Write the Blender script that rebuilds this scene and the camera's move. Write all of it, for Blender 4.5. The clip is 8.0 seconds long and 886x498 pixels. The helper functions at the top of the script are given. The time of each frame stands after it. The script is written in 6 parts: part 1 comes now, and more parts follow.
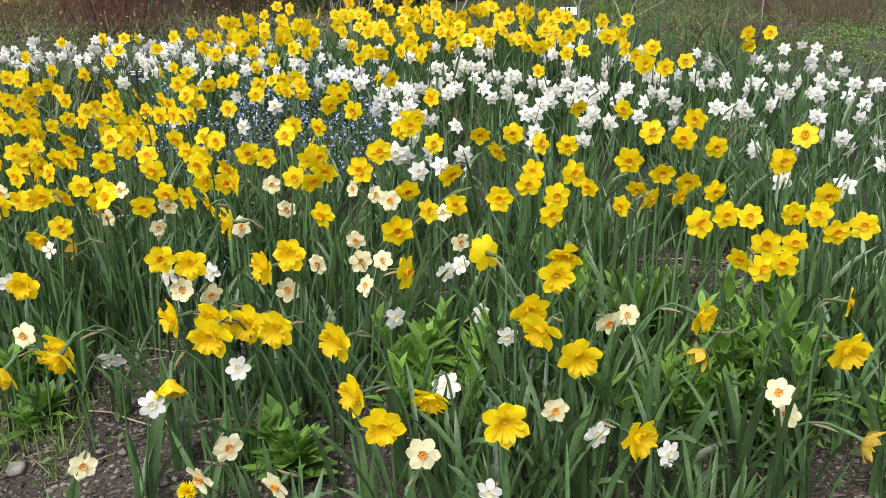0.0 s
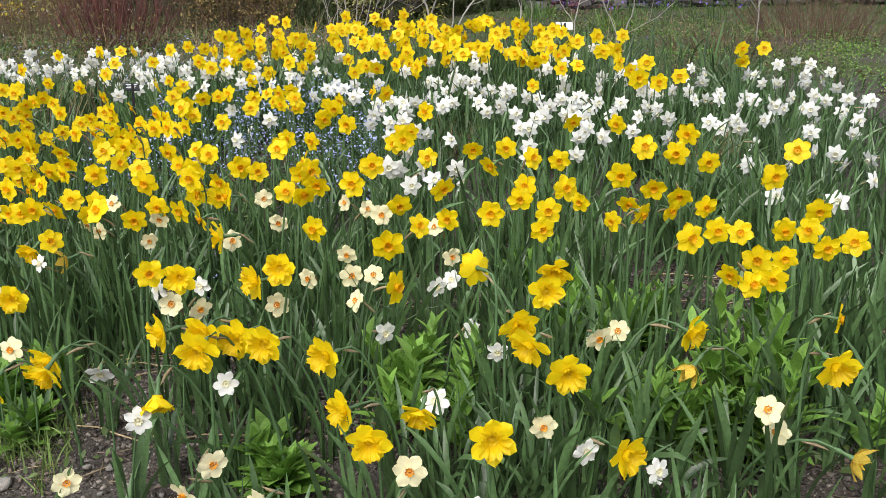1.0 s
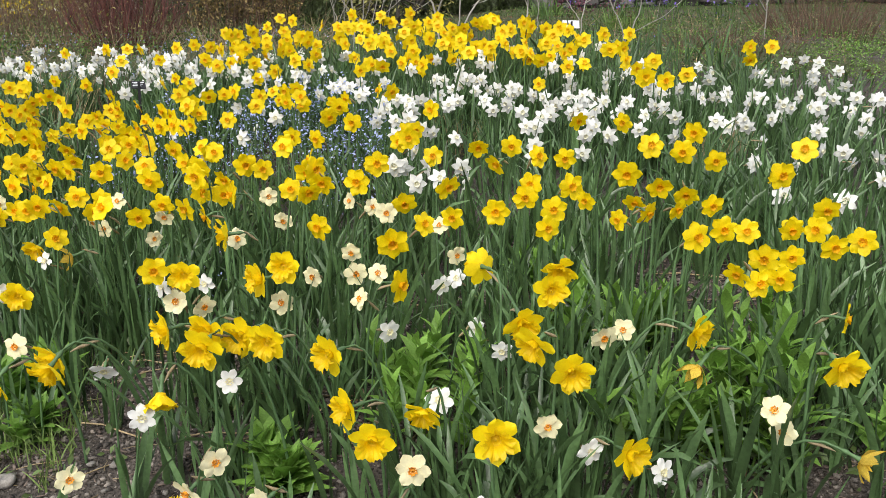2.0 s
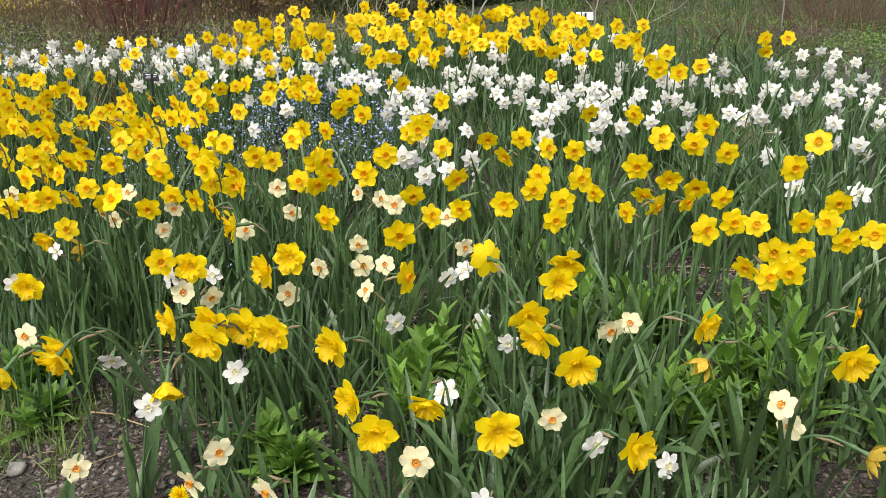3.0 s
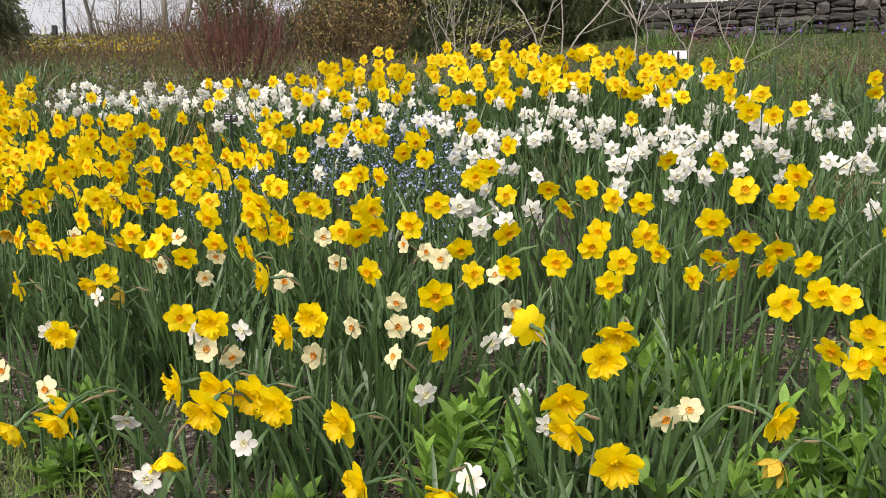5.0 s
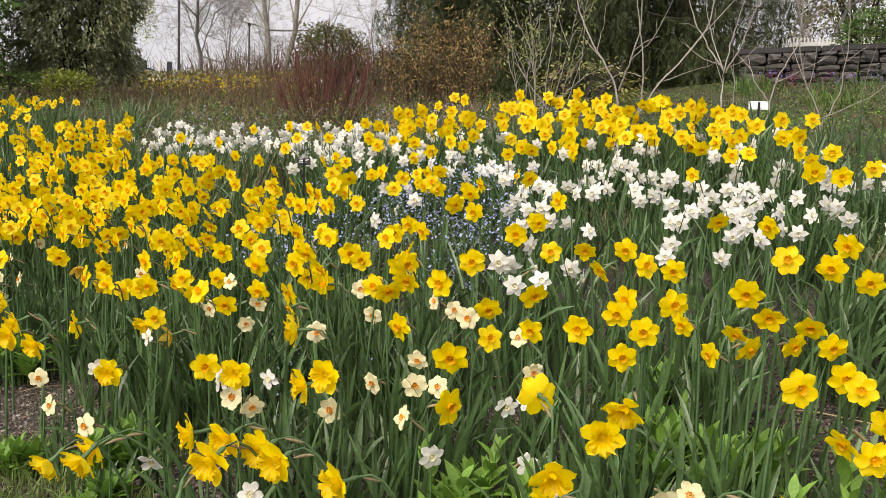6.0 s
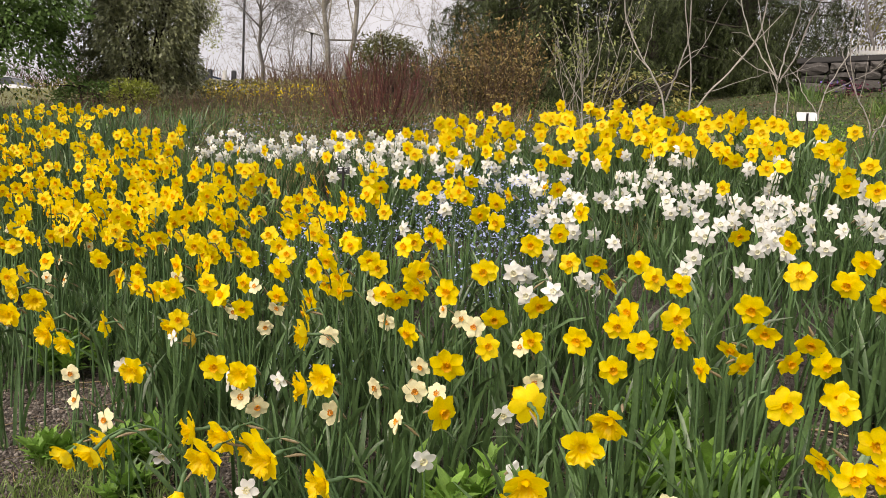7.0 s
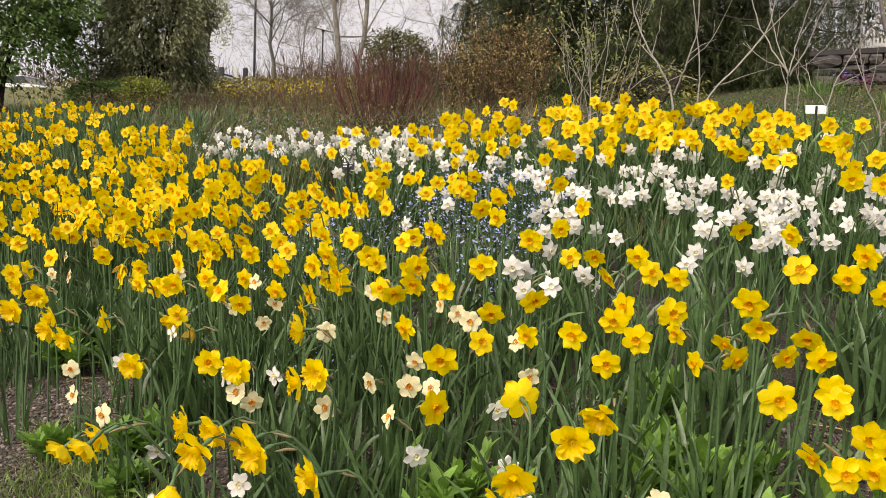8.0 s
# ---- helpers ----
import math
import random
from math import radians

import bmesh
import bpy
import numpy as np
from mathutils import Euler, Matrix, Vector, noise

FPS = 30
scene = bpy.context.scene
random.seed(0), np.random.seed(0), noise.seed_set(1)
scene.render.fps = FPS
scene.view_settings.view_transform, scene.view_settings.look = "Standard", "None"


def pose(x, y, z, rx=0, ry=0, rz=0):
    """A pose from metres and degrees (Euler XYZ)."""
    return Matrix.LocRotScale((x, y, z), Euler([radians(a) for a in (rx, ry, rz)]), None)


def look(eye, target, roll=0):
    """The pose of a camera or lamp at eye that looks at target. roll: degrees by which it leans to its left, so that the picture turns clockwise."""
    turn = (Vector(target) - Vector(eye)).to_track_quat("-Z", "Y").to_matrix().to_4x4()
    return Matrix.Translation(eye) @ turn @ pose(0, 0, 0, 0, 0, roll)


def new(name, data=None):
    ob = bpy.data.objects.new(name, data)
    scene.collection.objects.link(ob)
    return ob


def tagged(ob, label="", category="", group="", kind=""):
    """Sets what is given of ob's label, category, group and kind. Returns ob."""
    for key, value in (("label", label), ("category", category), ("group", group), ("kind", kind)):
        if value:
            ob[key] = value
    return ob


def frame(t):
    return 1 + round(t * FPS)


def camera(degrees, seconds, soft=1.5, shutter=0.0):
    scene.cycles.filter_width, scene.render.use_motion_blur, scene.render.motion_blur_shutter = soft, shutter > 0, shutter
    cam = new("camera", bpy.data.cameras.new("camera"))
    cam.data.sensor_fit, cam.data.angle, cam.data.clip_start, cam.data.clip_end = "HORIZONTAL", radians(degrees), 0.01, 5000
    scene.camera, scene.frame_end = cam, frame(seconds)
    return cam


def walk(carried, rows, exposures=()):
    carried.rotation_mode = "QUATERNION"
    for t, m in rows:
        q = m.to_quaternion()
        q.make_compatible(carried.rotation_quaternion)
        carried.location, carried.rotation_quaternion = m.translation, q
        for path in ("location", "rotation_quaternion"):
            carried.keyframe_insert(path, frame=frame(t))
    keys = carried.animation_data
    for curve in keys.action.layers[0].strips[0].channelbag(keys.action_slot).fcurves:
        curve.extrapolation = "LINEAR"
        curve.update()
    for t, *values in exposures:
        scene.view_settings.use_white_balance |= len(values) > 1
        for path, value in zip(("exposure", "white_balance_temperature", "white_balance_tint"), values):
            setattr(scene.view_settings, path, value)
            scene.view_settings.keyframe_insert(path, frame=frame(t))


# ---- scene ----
cam = camera(60.0, 8.0, 0.5)
PATH = [
    (0, (0.006, 0.007, 1.053), (0.011, 1.971, 0.676), 0.0),
    (0.5, (0.017, 0.01, 1.058), (0.026, 1.978, 0.702), 0.1),
    (1, (0.024, 0.012, 1.057), (0.034, 1.982, 0.713), 0.2),
    (2.5, (0.033, 0.021, 1.054), (0.011, 1.989, 0.7), 0.3),
    (3, (0.046, 0.023, 1.051), (0.002, 1.989, 0.686), 0.3),
    (3.5, (0.05, 0.03, 1.042), (-0.025, 1.994, 0.673), 0.3),
    (4, (0.051, 0.055, 1.041), (-0.07, 2.019, 0.683), 0.2),
    (4.5, (0.092, 0.125, 1.038), (-0.105, 2.088, 0.714), 0.3),
    (5, (0.162, 0.205, 1.079), (-0.134, 2.164, 0.805), 0.7),
    (5.2, (0.177, 0.218, 1.096), (-0.166, 2.173, 0.845), 1.0),
    (6.5, (0.417, 0.214, 1.163), (-0.203, 2.107, 0.988), 2.7),
    (7, (0.461, 0.214, 1.164), (-0.214, 2.089, 0.988), 2.8),
    (7.5, (0.484, 0.227, 1.16), (-0.214, 2.092, 0.979), 2.7),
    (8, (0.501, 0.235, 1.161), (-0.204, 2.097, 0.974), 2.5),
]
walk(cam, [(t, look(eye, target, roll)) for t, eye, target, roll in PATH],
     [(0.0, 0.06, 6600, 9), (3.0, 0.06, 6850, 10), (5.0, 0.02, 7250, 12), (8.0, -0.01, 7700, 15)])

# ---- world and light: a bright overcast spring day ----
world = bpy.data.worlds.new("world")
scene.world = world
world.use_nodes = True
wn, wl = world.node_tree.nodes, world.node_tree.links
wn.clear()
w_out, w_bg = wn.new("ShaderNodeOutputWorld"), wn.new("ShaderNodeBackground")
w_sky, w_mix, w_noise = wn.new("ShaderNodeTexSky"), wn.new("ShaderNodeMix"), wn.new("ShaderNodeTexNoise")
w_ramp = wn.new("ShaderNodeValToRGB")
w_sky.sky_type, w_sky.sun_disc = "NISHITA", False
w_sky.sun_elevation, w_sky.sun_rotation = radians(52), radians(200)
w_noise.inputs["Scale"].default_value, w_noise.inputs["Detail"].default_value = 2.2, 5
w_ramp.color_ramp.elements[0].position, w_ramp.color_ramp.elements[1].position = 0.3, 0.7
w_ramp.color_ramp.elements[0].color, w_ramp.color_ramp.elements[1].color = (6.4, 6.8, 7.9, 1), (8.3, 8.6, 9.7, 1)
w_mix.data_type, w_mix.inputs[0].default_value = "RGBA", 0.9
wl.new(w_noise.outputs[0], w_ramp.inputs[0])
wl.new(w_sky.outputs[0], w_mix.inputs[6])
wl.new(w_ramp.outputs[0], w_mix.inputs[7])
w_co, w_sep, w_up, w_over = wn.new("ShaderNodeTexCoord"), wn.new("ShaderNodeSeparateXYZ"), wn.new("ShaderNodeMapRange"), wn.new("ShaderNodeVectorMath")
w_up.inputs["To Min"].default_value, w_up.inputs["To Max"].default_value = 0.98, 1.55
w_over.operation = "SCALE"
wl.new(w_co.outputs["Generated"], w_sep.inputs[0])
wl.new(w_sep.outputs["Z"], w_up.inputs[0])
wl.new(w_mix.outputs[2], w_over.inputs[0])
wl.new(w_up.outputs[0], w_over.inputs["Scale"])
wl.new(w_over.outputs[0], w_bg.inputs[0])
w_bg.inputs[1].default_value = 0.10
wl.new(w_bg.outputs[0], w_out.inputs[0])

sun = new("sun", bpy.data.lights.new("sun", "SUN"))
sun.data.energy, sun.data.angle, sun.data.color = 3.5, radians(45), (1.0, 0.97, 0.92)
sun.matrix_world = look((-4, -9, 11), (0, 2, 0))


# ---- materials ----
def surf(name, color, rough=0.6, vary=0.2, scale=12.0, bump=0.15, through_light=0.0, color2=None, jitter=0.2, spec=0.35, metal=0.0, world_space=False):
    """A mottled surface: colour varied at two scales and from piece to piece, with fine relief; some light may pass through it."""
    m = bpy.data.materials.new(name)
    m.use_nodes = True
    n, l = m.node_tree.nodes, m.node_tree.links
    n.clear()
    out, bsdf = n.new("ShaderNodeOutputMaterial"), n.new("ShaderNodeBsdfPrincipled")
    coord, geo, info = n.new("ShaderNodeTexCoord"), n.new("ShaderNodeNewGeometry"), n.new("ShaderNodeObjectInfo")
    place = geo.outputs["Position"] if world_space else coord.outputs["Object"]
    big, fine = n.new("ShaderNodeTexNoise"), n.new("ShaderNodeTexNoise")
    big.inputs["Scale"].default_value, fine.inputs["Scale"].default_value = scale, scale * 9
    big.inputs["Detail"].default_value, fine.inputs["Detail"].default_value = 4, 3
    l.new(place, big.inputs["Vector"])
    l.new(place, fine.inputs["Vector"])
    both = n.new("ShaderNodeMath")
    both.operation = "ADD"
    l.new(big.outputs[0], both.inputs[0])
    l.new(fine.outputs[0], both.inputs[1])
    span = n.new("ShaderNodeMapRange")
    span.inputs["From Min"].default_value, span.inputs["From Max"].default_value = 0.7, 1.3
    l.new(both.outputs[0], span.inputs[0])
    mix = n.new("ShaderNodeMix")
    mix.data_type = "RGBA"
    other = color2 or tuple(min(1.0, c * (1 + vary)) for c in color)
    first = color if color2 else tuple(c * (1 - vary) for c in color)
    mix.inputs[6].default_value, mix.inputs[7].default_value = (*first, 1), (*other, 1)
    l.new(span.outputs[0], mix.inputs[0])
    add = n.new("ShaderNodeMath")
    add.operation = "ADD"
    l.new(info.outputs["Random"], add.inputs[0])
    l.new(geo.outputs["Random Per Island"], add.inputs[1])
    fract = n.new("ShaderNodeMath")
    fract.operation = "FRACT"
    l.new(add.outputs[0], fract.inputs[0])
    level = n.new("ShaderNodeMapRange")
    level.inputs["To Min"].default_value, level.inputs["To Max"].default_value = 1 - jitter, 1 + jitter
    l.new(fract.outputs[0], level.inputs[0])
    hsv = n.new("ShaderNodeHueSaturation")
    l.new(level.outputs[0], hsv.inputs["Value"])
    l.new(mix.outputs[2], hsv.inputs["Color"])
    l.new(hsv.outputs[0], bsdf.inputs["Base Color"])
    bsdf.inputs["Roughness"].default_value, bsdf.inputs["Metallic"].default_value = rough, metal
    bsdf.inputs["Specular IOR Level"].default_value = spec
    if bump:
        relief = n.new("ShaderNodeBump")
        relief.inputs["Strength"].default_value, relief.inputs["Distance"].default_value = bump, 0.01
        l.new(both.outputs[0], relief.inputs["Height"])
        l.new(relief.outputs[0], bsdf.inputs["Normal"])
    if through_light:
        trans, blend = n.new("ShaderNodeBsdfTranslucent"), n.new("ShaderNodeMixShader")
        l.new(hsv.outputs[0], trans.inputs[0])
        blend.inputs[0].default_value = through_light
        l.new(bsdf.outputs[0], blend.inputs[1])
        l.new(trans.outputs[0], blend.inputs[2])
        l.new(blend.outputs[0], out.inputs[0])
    else:
        l.new(bsdf.outputs[0], out.inputs[0])
    return m


M_YELLOW = surf("yellow petal", (0.91, 0.695, 0.006), 0.55, 0.1, 30, 0.08, 0.33, jitter=0.08)
M_GOLD = surf("golden cup", (0.88, 0.46, 0.006), 0.55, 0.14, 40, 0.12, 0.35, jitter=0.12)
M_TRUMPET = surf("trumpet cup", (0.95, 0.655, 0.010), 0.5, 0.12, 40, 0.15, 0.36, jitter=0.1)
M_CUP = surf("deep yellow cup", (0.90, 0.54, 0.006), 0.55, 0.14, 40, 0.12, 0.35, jitter=0.1)
M_LEMON = surf("lemon yellow petal", (0.96, 0.745, 0.012), 0.5, 0.08, 30, 0.08, 0.36, jitter=0.07)
M_CREAM = surf("cream petal", (0.87, 0.82, 0.52), 0.6, 0.08, 30, 0.08, 0.22, jitter=0.06)
M_ORANGE = surf("orange cup", (0.88, 0.34, 0.03), 0.6, 0.25, 40, 0.15, 0.2, jitter=0.15)
M_WHITE = surf("white petal", (0.82, 0.82, 0.785), 0.6, 0.05, 30, 0.08, 0.2, jitter=0.05)
M_PALE = surf("pale cup", (0.86, 0.80, 0.50), 0.6, 0.1, 40, 0.1, 0.25, jitter=0.08)
M_IVORY = surf("ivory cup", (0.85, 0.82, 0.62), 0.6, 0.08, 40, 0.1, 0.25, jitter=0.06)
M_WILT = surf("wilted petal", (0.90, 0.58, 0.08), 0.7, 0.3, 60, 0.25, 0.4)
M_STEM = surf("daffodil stem", (0.08, 0.15, 0.06), 0.5, 0.2, 20, 0.05, 0.0, jitter=0.2)
M_SPATHE = surf("papery spathe", (0.42, 0.33, 0.20), 0.8, 0.35, 60, 0.3, 0.2)
M_LEAF = surf("daffodil leaf", (0.080, 0.146, 0.053), 0.36, 0.3, 14, 0.08, 0.14, jitter=0.5, spec=0.6)
M_FRESH = surf("fresh green leaf", (0.18, 0.335, 0.06), 0.5, 0.25, 25, 0.15, 0.25, jitter=0.25)
M_GRASS = surf("grass blade", (0.06, 0.118, 0.028), 0.6, 0.3, 20, 0.05, 0.2, jitter=0.4)
M_DRY = surf("dry straw", (0.34, 0.26, 0.15), 0.85, 0.3, 30, 0.2, 0.0, jitter=0.4)
M_CHIP = surf("bark mulch", (0.14, 0.108, 0.088), 0.9, 0.4, 60, 0.4, 0.0, jitter=0.5)
M_PEBBLE = surf("grey pebble", (0.27, 0.25, 0.225), 0.85, 0.3, 60, 0.3, 0.0, jitter=0.35)
M_GRIT = surf("gravel and crumbs", (0.17, 0.148, 0.128), 0.9, 0.4, 80, 0.3, 0.0, jitter=0.75)
M_BLUE = surf("forget-me-not petal", (0.42, 0.49, 0.80), 0.6, 0.15, 40, 0.0, 0.2, jitter=0.2)
M_PURPLE = surf("purple flower", (0.16, 0.10, 0.42), 0.6, 0.2, 40, 0.0, 0.1, jitter=0.25)
M_COVER = surf("ground cover leaf", (0.088, 0.132, 0.04), 0.5, 0.3, 20, 0.1, 0.15, jitter=0.4)
M_RED = surf("red dogwood bark", (0.118, 0.042, 0.034), 0.5, 0.3, 20, 0.1, 0.0, jitter=0.6)
M_BROWN = surf("brown twig bark", (0.125, 0.075, 0.05), 0.7, 0.3, 20, 0.1, 0.0, jitter=0.4)
M_BUD = surf("opening leaf bud", (0.23, 0.215, 0.065), 0.6, 0.3, 20, 0.1, 0.15, jitter=0.4)
M_GREYBARK = surf("pale grey bark", (0.33, 0.305, 0.275), 0.75, 0.3, 40, 0.25, 0.0, jitter=0.2)
M_DARKBARK = surf("dark spruce bark", (0.045, 0.038, 0.03), 0.9, 0.35, 18, 0.4, 0.0, jitter=0.2)
M_BIRCH = surf("birch bark", (0.44, 0.42, 0.37), 0.8, 0.0, 9, 0.3, 0.0, color2=(0.16, 0.14, 0.115), jitter=0.15)
M_SPRUCE = surf("spruce needle", (0.048, 0.066, 0.021), 0.6, 0.7, 1.6, 0.0, 0.08, jitter=0.7)
M_RHODO = surf("rhododendron leaf", (0.24, 0.26, 0.13), 0.36, 0.3, 10, 0.05, 0.15, jitter=0.5, spec=0.6)
M_TREELEAF = surf("young tree leaf", (0.12, 0.21, 0.055), 0.55, 0.3, 10, 0.05, 0.35, jitter=0.45)
M_LIME = surf("lime green young leaf", (0.27, 0.31, 0.06), 0.55, 0.3, 10, 0.05, 0.3, jitter=0.4)
M_RUSTBUD = surf("rust brown opening bud", (0.25, 0.185, 0.072), 0.6, 0.35, 20, 0.1, 0.15, jitter=0.8)
M_PALEBUD = surf("pale green opening leaf", (0.30, 0.34, 0.13), 0.6, 0.25, 20, 0.1, 0.25, jitter=0.3)
M_TURF = surf("bright grass blade", (0.17, 0.25, 0.07), 0.55, 0.3, 20, 0.05, 0.2, jitter=0.4)
M_LITTER = surf("dead brown leaf", (0.25, 0.165, 0.095), 0.85, 0.35, 20, 0.2, 0.0, jitter=0.5)
M_WEED = surf("green weed leaf", (0.115, 0.185, 0.045), 0.55, 0.3, 20, 0.1, 0.2, jitter=0.6)
M_MAGENTA = surf("dark magenta leaf", (0.14, 0.035, 0.065), 0.6, 0.3, 20, 0.1, 0.15, jitter=0.4)
M_FARBARK = surf("pale far bark", (0.25, 0.235, 0.225), 0.85, 0.3, 18, 0.3, 0.0, jitter=0.2)
M_OLIVE = surf("olive evergreen leaf", (0.125, 0.135, 0.045), 0.55, 0.3, 10, 0.05, 0.2, jitter=0.4)
M_STONE = surf("wall stone", (0.076, 0.070, 0.067), 0.9, 0.4, 6, 0.7, 0.0, jitter=0.5)
M_MORTAR = surf("dark joint", (0.055, 0.051, 0.048), 0.95, 0.3, 20, 0.4)
M_COPING = surf("slate coping", (0.042, 0.040, 0.041), 0.8, 0.25, 6, 0.3, jitter=0.15)
M_SIGNWHITE = surf("white plastic label", (0.68, 0.69, 0.71), 0.45, 0.04, 30, 0.03, jitter=0.03)
M_BLACK = surf("black plastic", (0.018, 0.018, 0.02), 0.45, 0.3, 30, 0.05, jitter=0.1)
M_STEEL = surf("dark painted steel", (0.03, 0.033, 0.04), 0.45, 0.2, 8, 0.05, jitter=0.1, spec=0.5)
M_LAMPGREY = surf("grey painted metal", (0.55, 0.57, 0.60), 0.45, 0.15, 8, 0.05, jitter=0.05)
M_PAINTWHITE = surf("white painted wood", (0.74, 0.74, 0.73), 0.6, 0.08, 8, 0.1, jitter=0.06)
M_ASPHALT = surf("pale worn asphalt", (0.20, 0.19, 0.185), 0.9, 0.2, 3, 0.3, jitter=0.0)
M_CARBLUE = surf("blue car paint", (0.05, 0.09, 0.17), 0.25, 0.05, 3, 0.0, jitter=0.0, spec=0.6)
M_CARWHITE = surf("white car paint", (0.7, 0.71, 0.73), 0.25, 0.04, 3, 0.0, jitter=0.0, spec=0.6)
M_GLASS = surf("dark car glass", (0.03, 0.035, 0.04), 0.08, 0.1, 3, 0.0, jitter=0.0, spec=0.8)
M_RUBBER = surf("tyre rubber", (0.02, 0.02, 0.02), 0.8, 0.2, 30, 0.1, jitter=0.0)


def soil_material():
    """Dark mulchy soil by the beds that turns to grassy, weedy ground farther off, in patches with ragged edges."""
    m = surf("soil and turf", (0.036, 0.030, 0.025), 0.95, 0.0, 11.0, 1.0, color2=(0.14, 0.118, 0.10), jitter=0.0, world_space=True)
    n, l = m.node_tree.nodes, m.node_tree.links
    geo, sep = n.new("ShaderNodeNewGeometry"), n.new("ShaderNodeSeparateXYZ")
    l.new(geo.outputs["Position"], sep.inputs[0])
    patch, far = n.new("ShaderNodeTexNoise"), n.new("ShaderNodeMapRange")
    patch.inputs["Scale"].default_value, patch.inputs["Detail"].default_value = 1.1, 6
    l.new(geo.outputs["Position"], patch.inputs["Vector"])
    far.inputs["From Min"].default_value, far.inputs["From Max"].default_value, far.inputs["To Max"].default_value = 4.1, 5.8, 0.66
    l.new(sep.outputs["Y"], far.inputs[0])
    weigh, edge = n.new("ShaderNodeMath"), n.new("ShaderNodeMapRange")
    weigh.operation = "ADD"
    l.new(patch.outputs[0], weigh.inputs[0])
    l.new(far.outputs[0], weigh.inputs[1])
    edge.inputs["From Min"].default_value, edge.inputs["From Max"].default_value = 0.95, 1.15
    l.new(weigh.outputs[0], edge.inputs[0])
    turf, tone, blend = n.new("ShaderNodeMix"), n.new("ShaderNodeTexNoise"), n.new("ShaderNodeMix")
    turf.data_type = blend.data_type = "RGBA"
    tone.inputs["Scale"].default_value, tone.inputs["Detail"].default_value = 3.0, 8
    l.new(geo.outputs["Position"], tone.inputs["Vector"])
    turf.inputs[6].default_value, turf.inputs[7].default_value = (0.040, 0.074, 0.020, 1), (0.115, 0.10, 0.05, 1)
    l.new(tone.outputs[0], turf.inputs[0])
    next(k for k in n if k.type == "BUMP").inputs["Distance"].default_value = 0.035
    bsdf = next(k for k in n if k.type == "BSDF_PRINCIPLED")
    old = bsdf.inputs["Base Color"].links[0].from_socket
    l.new(edge.outputs[0], blend.inputs[0])
    l.new(old, blend.inputs[6])
    l.new(turf.outputs[2], blend.inputs[7])
    west, north, both, lawn = n.new("ShaderNodeMapRange"), n.new("ShaderNodeMapRange"), n.new("ShaderNodeMath"), n.new("ShaderNodeMix")
    west.inputs["From Min"].default_value, west.inputs["From Max"].default_value = -12.5, -14.5
    north.inputs["From Min"].default_value, north.inputs["From Max"].default_value = 11.0, 13.0
    l.new(sep.outputs["X"], west.inputs[0])
    l.new(sep.outputs["Y"], north.inputs[0])
    both.operation, lawn.data_type = "MULTIPLY", "RGBA"
    l.new(west.outputs[0], both.inputs[0])
    l.new(north.outputs[0], both.inputs[1])
    l.new(both.outputs[0], lawn.inputs[0])
    l.new(blend.outputs[2], lawn.inputs[6])
    lawn.inputs[7].default_value = (0.17, 0.175, 0.075, 1)
    l.new(lawn.outputs[2], bsdf.inputs["Base Color"])
    return m


M_SOIL = soil_material()


# ---- the lie of the land ----
PROF_Y = (-3.0, 0.0, 1.2, 1.7, 2.2, 2.9, 3.7, 4.2, 4.9, 5.5, 6.3)
PROF_Z = (-0.45, -0.04, 0.15, 0.31, 0.42, 0.56, 0.74, 0.89, 1.13, 1.28, 1.40)


def ground(x, y):
    """Height of the ground: a planted bank that steepens away from the path, then a gentler slope up to the street."""
    bed = np.interp(y, PROF_Y, PROF_Z) + 0.09 * np.clip(x, -2.3, 0.9) * np.clip((y + 0.5) / 2.0, 0.2, 1.0)
    far = 0.5 + 0.145 * np.minimum(y, 29.0) + 0.20 * np.clip((x + 3.0) / 4.0, 0, 1)
    far = far + (0.14 + 0.037 * np.clip(x - 1.6, 0, 7)) * np.clip((y - 9) / 3.5, 0, 1) * np.clip((x + 1) / 2, 0, 1)
    k = np.clip((y - 5.2) / 2.3, 0, 1)
    k = k * k * (3 - 2 * k)
    return bed * (1 - k) + far * k


def rough(x, y):
    """Small lumps of the soil near the path."""
    v = np.array([noise.noise((a * 2.3, b * 2.3, 0)) * 0.02 + noise.noise((a * 9, b * 9, 3)) * 0.008 for a, b in zip(np.ravel(x), np.ravel(y))]).reshape(np.shape(x))
    return v * np.where((np.abs(x) < 12) & (y > -2) & (y < 16), 1, 0)


# ---- mesh tools ----
rng = np.random.default_rng(7)


def quads(name, verts, faces, mats, slots=None, smooth=True):
    """A mesh of four-cornered faces from arrays."""
    verts, faces = np.asarray(verts, np.float32).reshape(-1, 3), np.asarray(faces, np.int32).reshape(-1, 4)
    me = bpy.data.meshes.new(name)
    me.vertices.add(len(verts))
    me.vertices.foreach_set("co", verts.ravel())
    me.loops.add(faces.size)
    me.loops.foreach_set("vertex_index", faces.ravel())
    me.polygons.add(len(faces))
    me.polygons.foreach_set("loop_start", np.arange(0, faces.size, 4, dtype=np.int32))
    if slots is not None:
        me.polygons.foreach_set("material_index", np.asarray(slots, np.int32))
    me.polygons.foreach_set("use_smooth", np.full(len(faces), smooth))
    for m in mats if isinstance(mats, (list, tuple)) else [mats]:
        me.materials.append(m)
    me.update(calc_edges=True)
    me.validate()
    return me


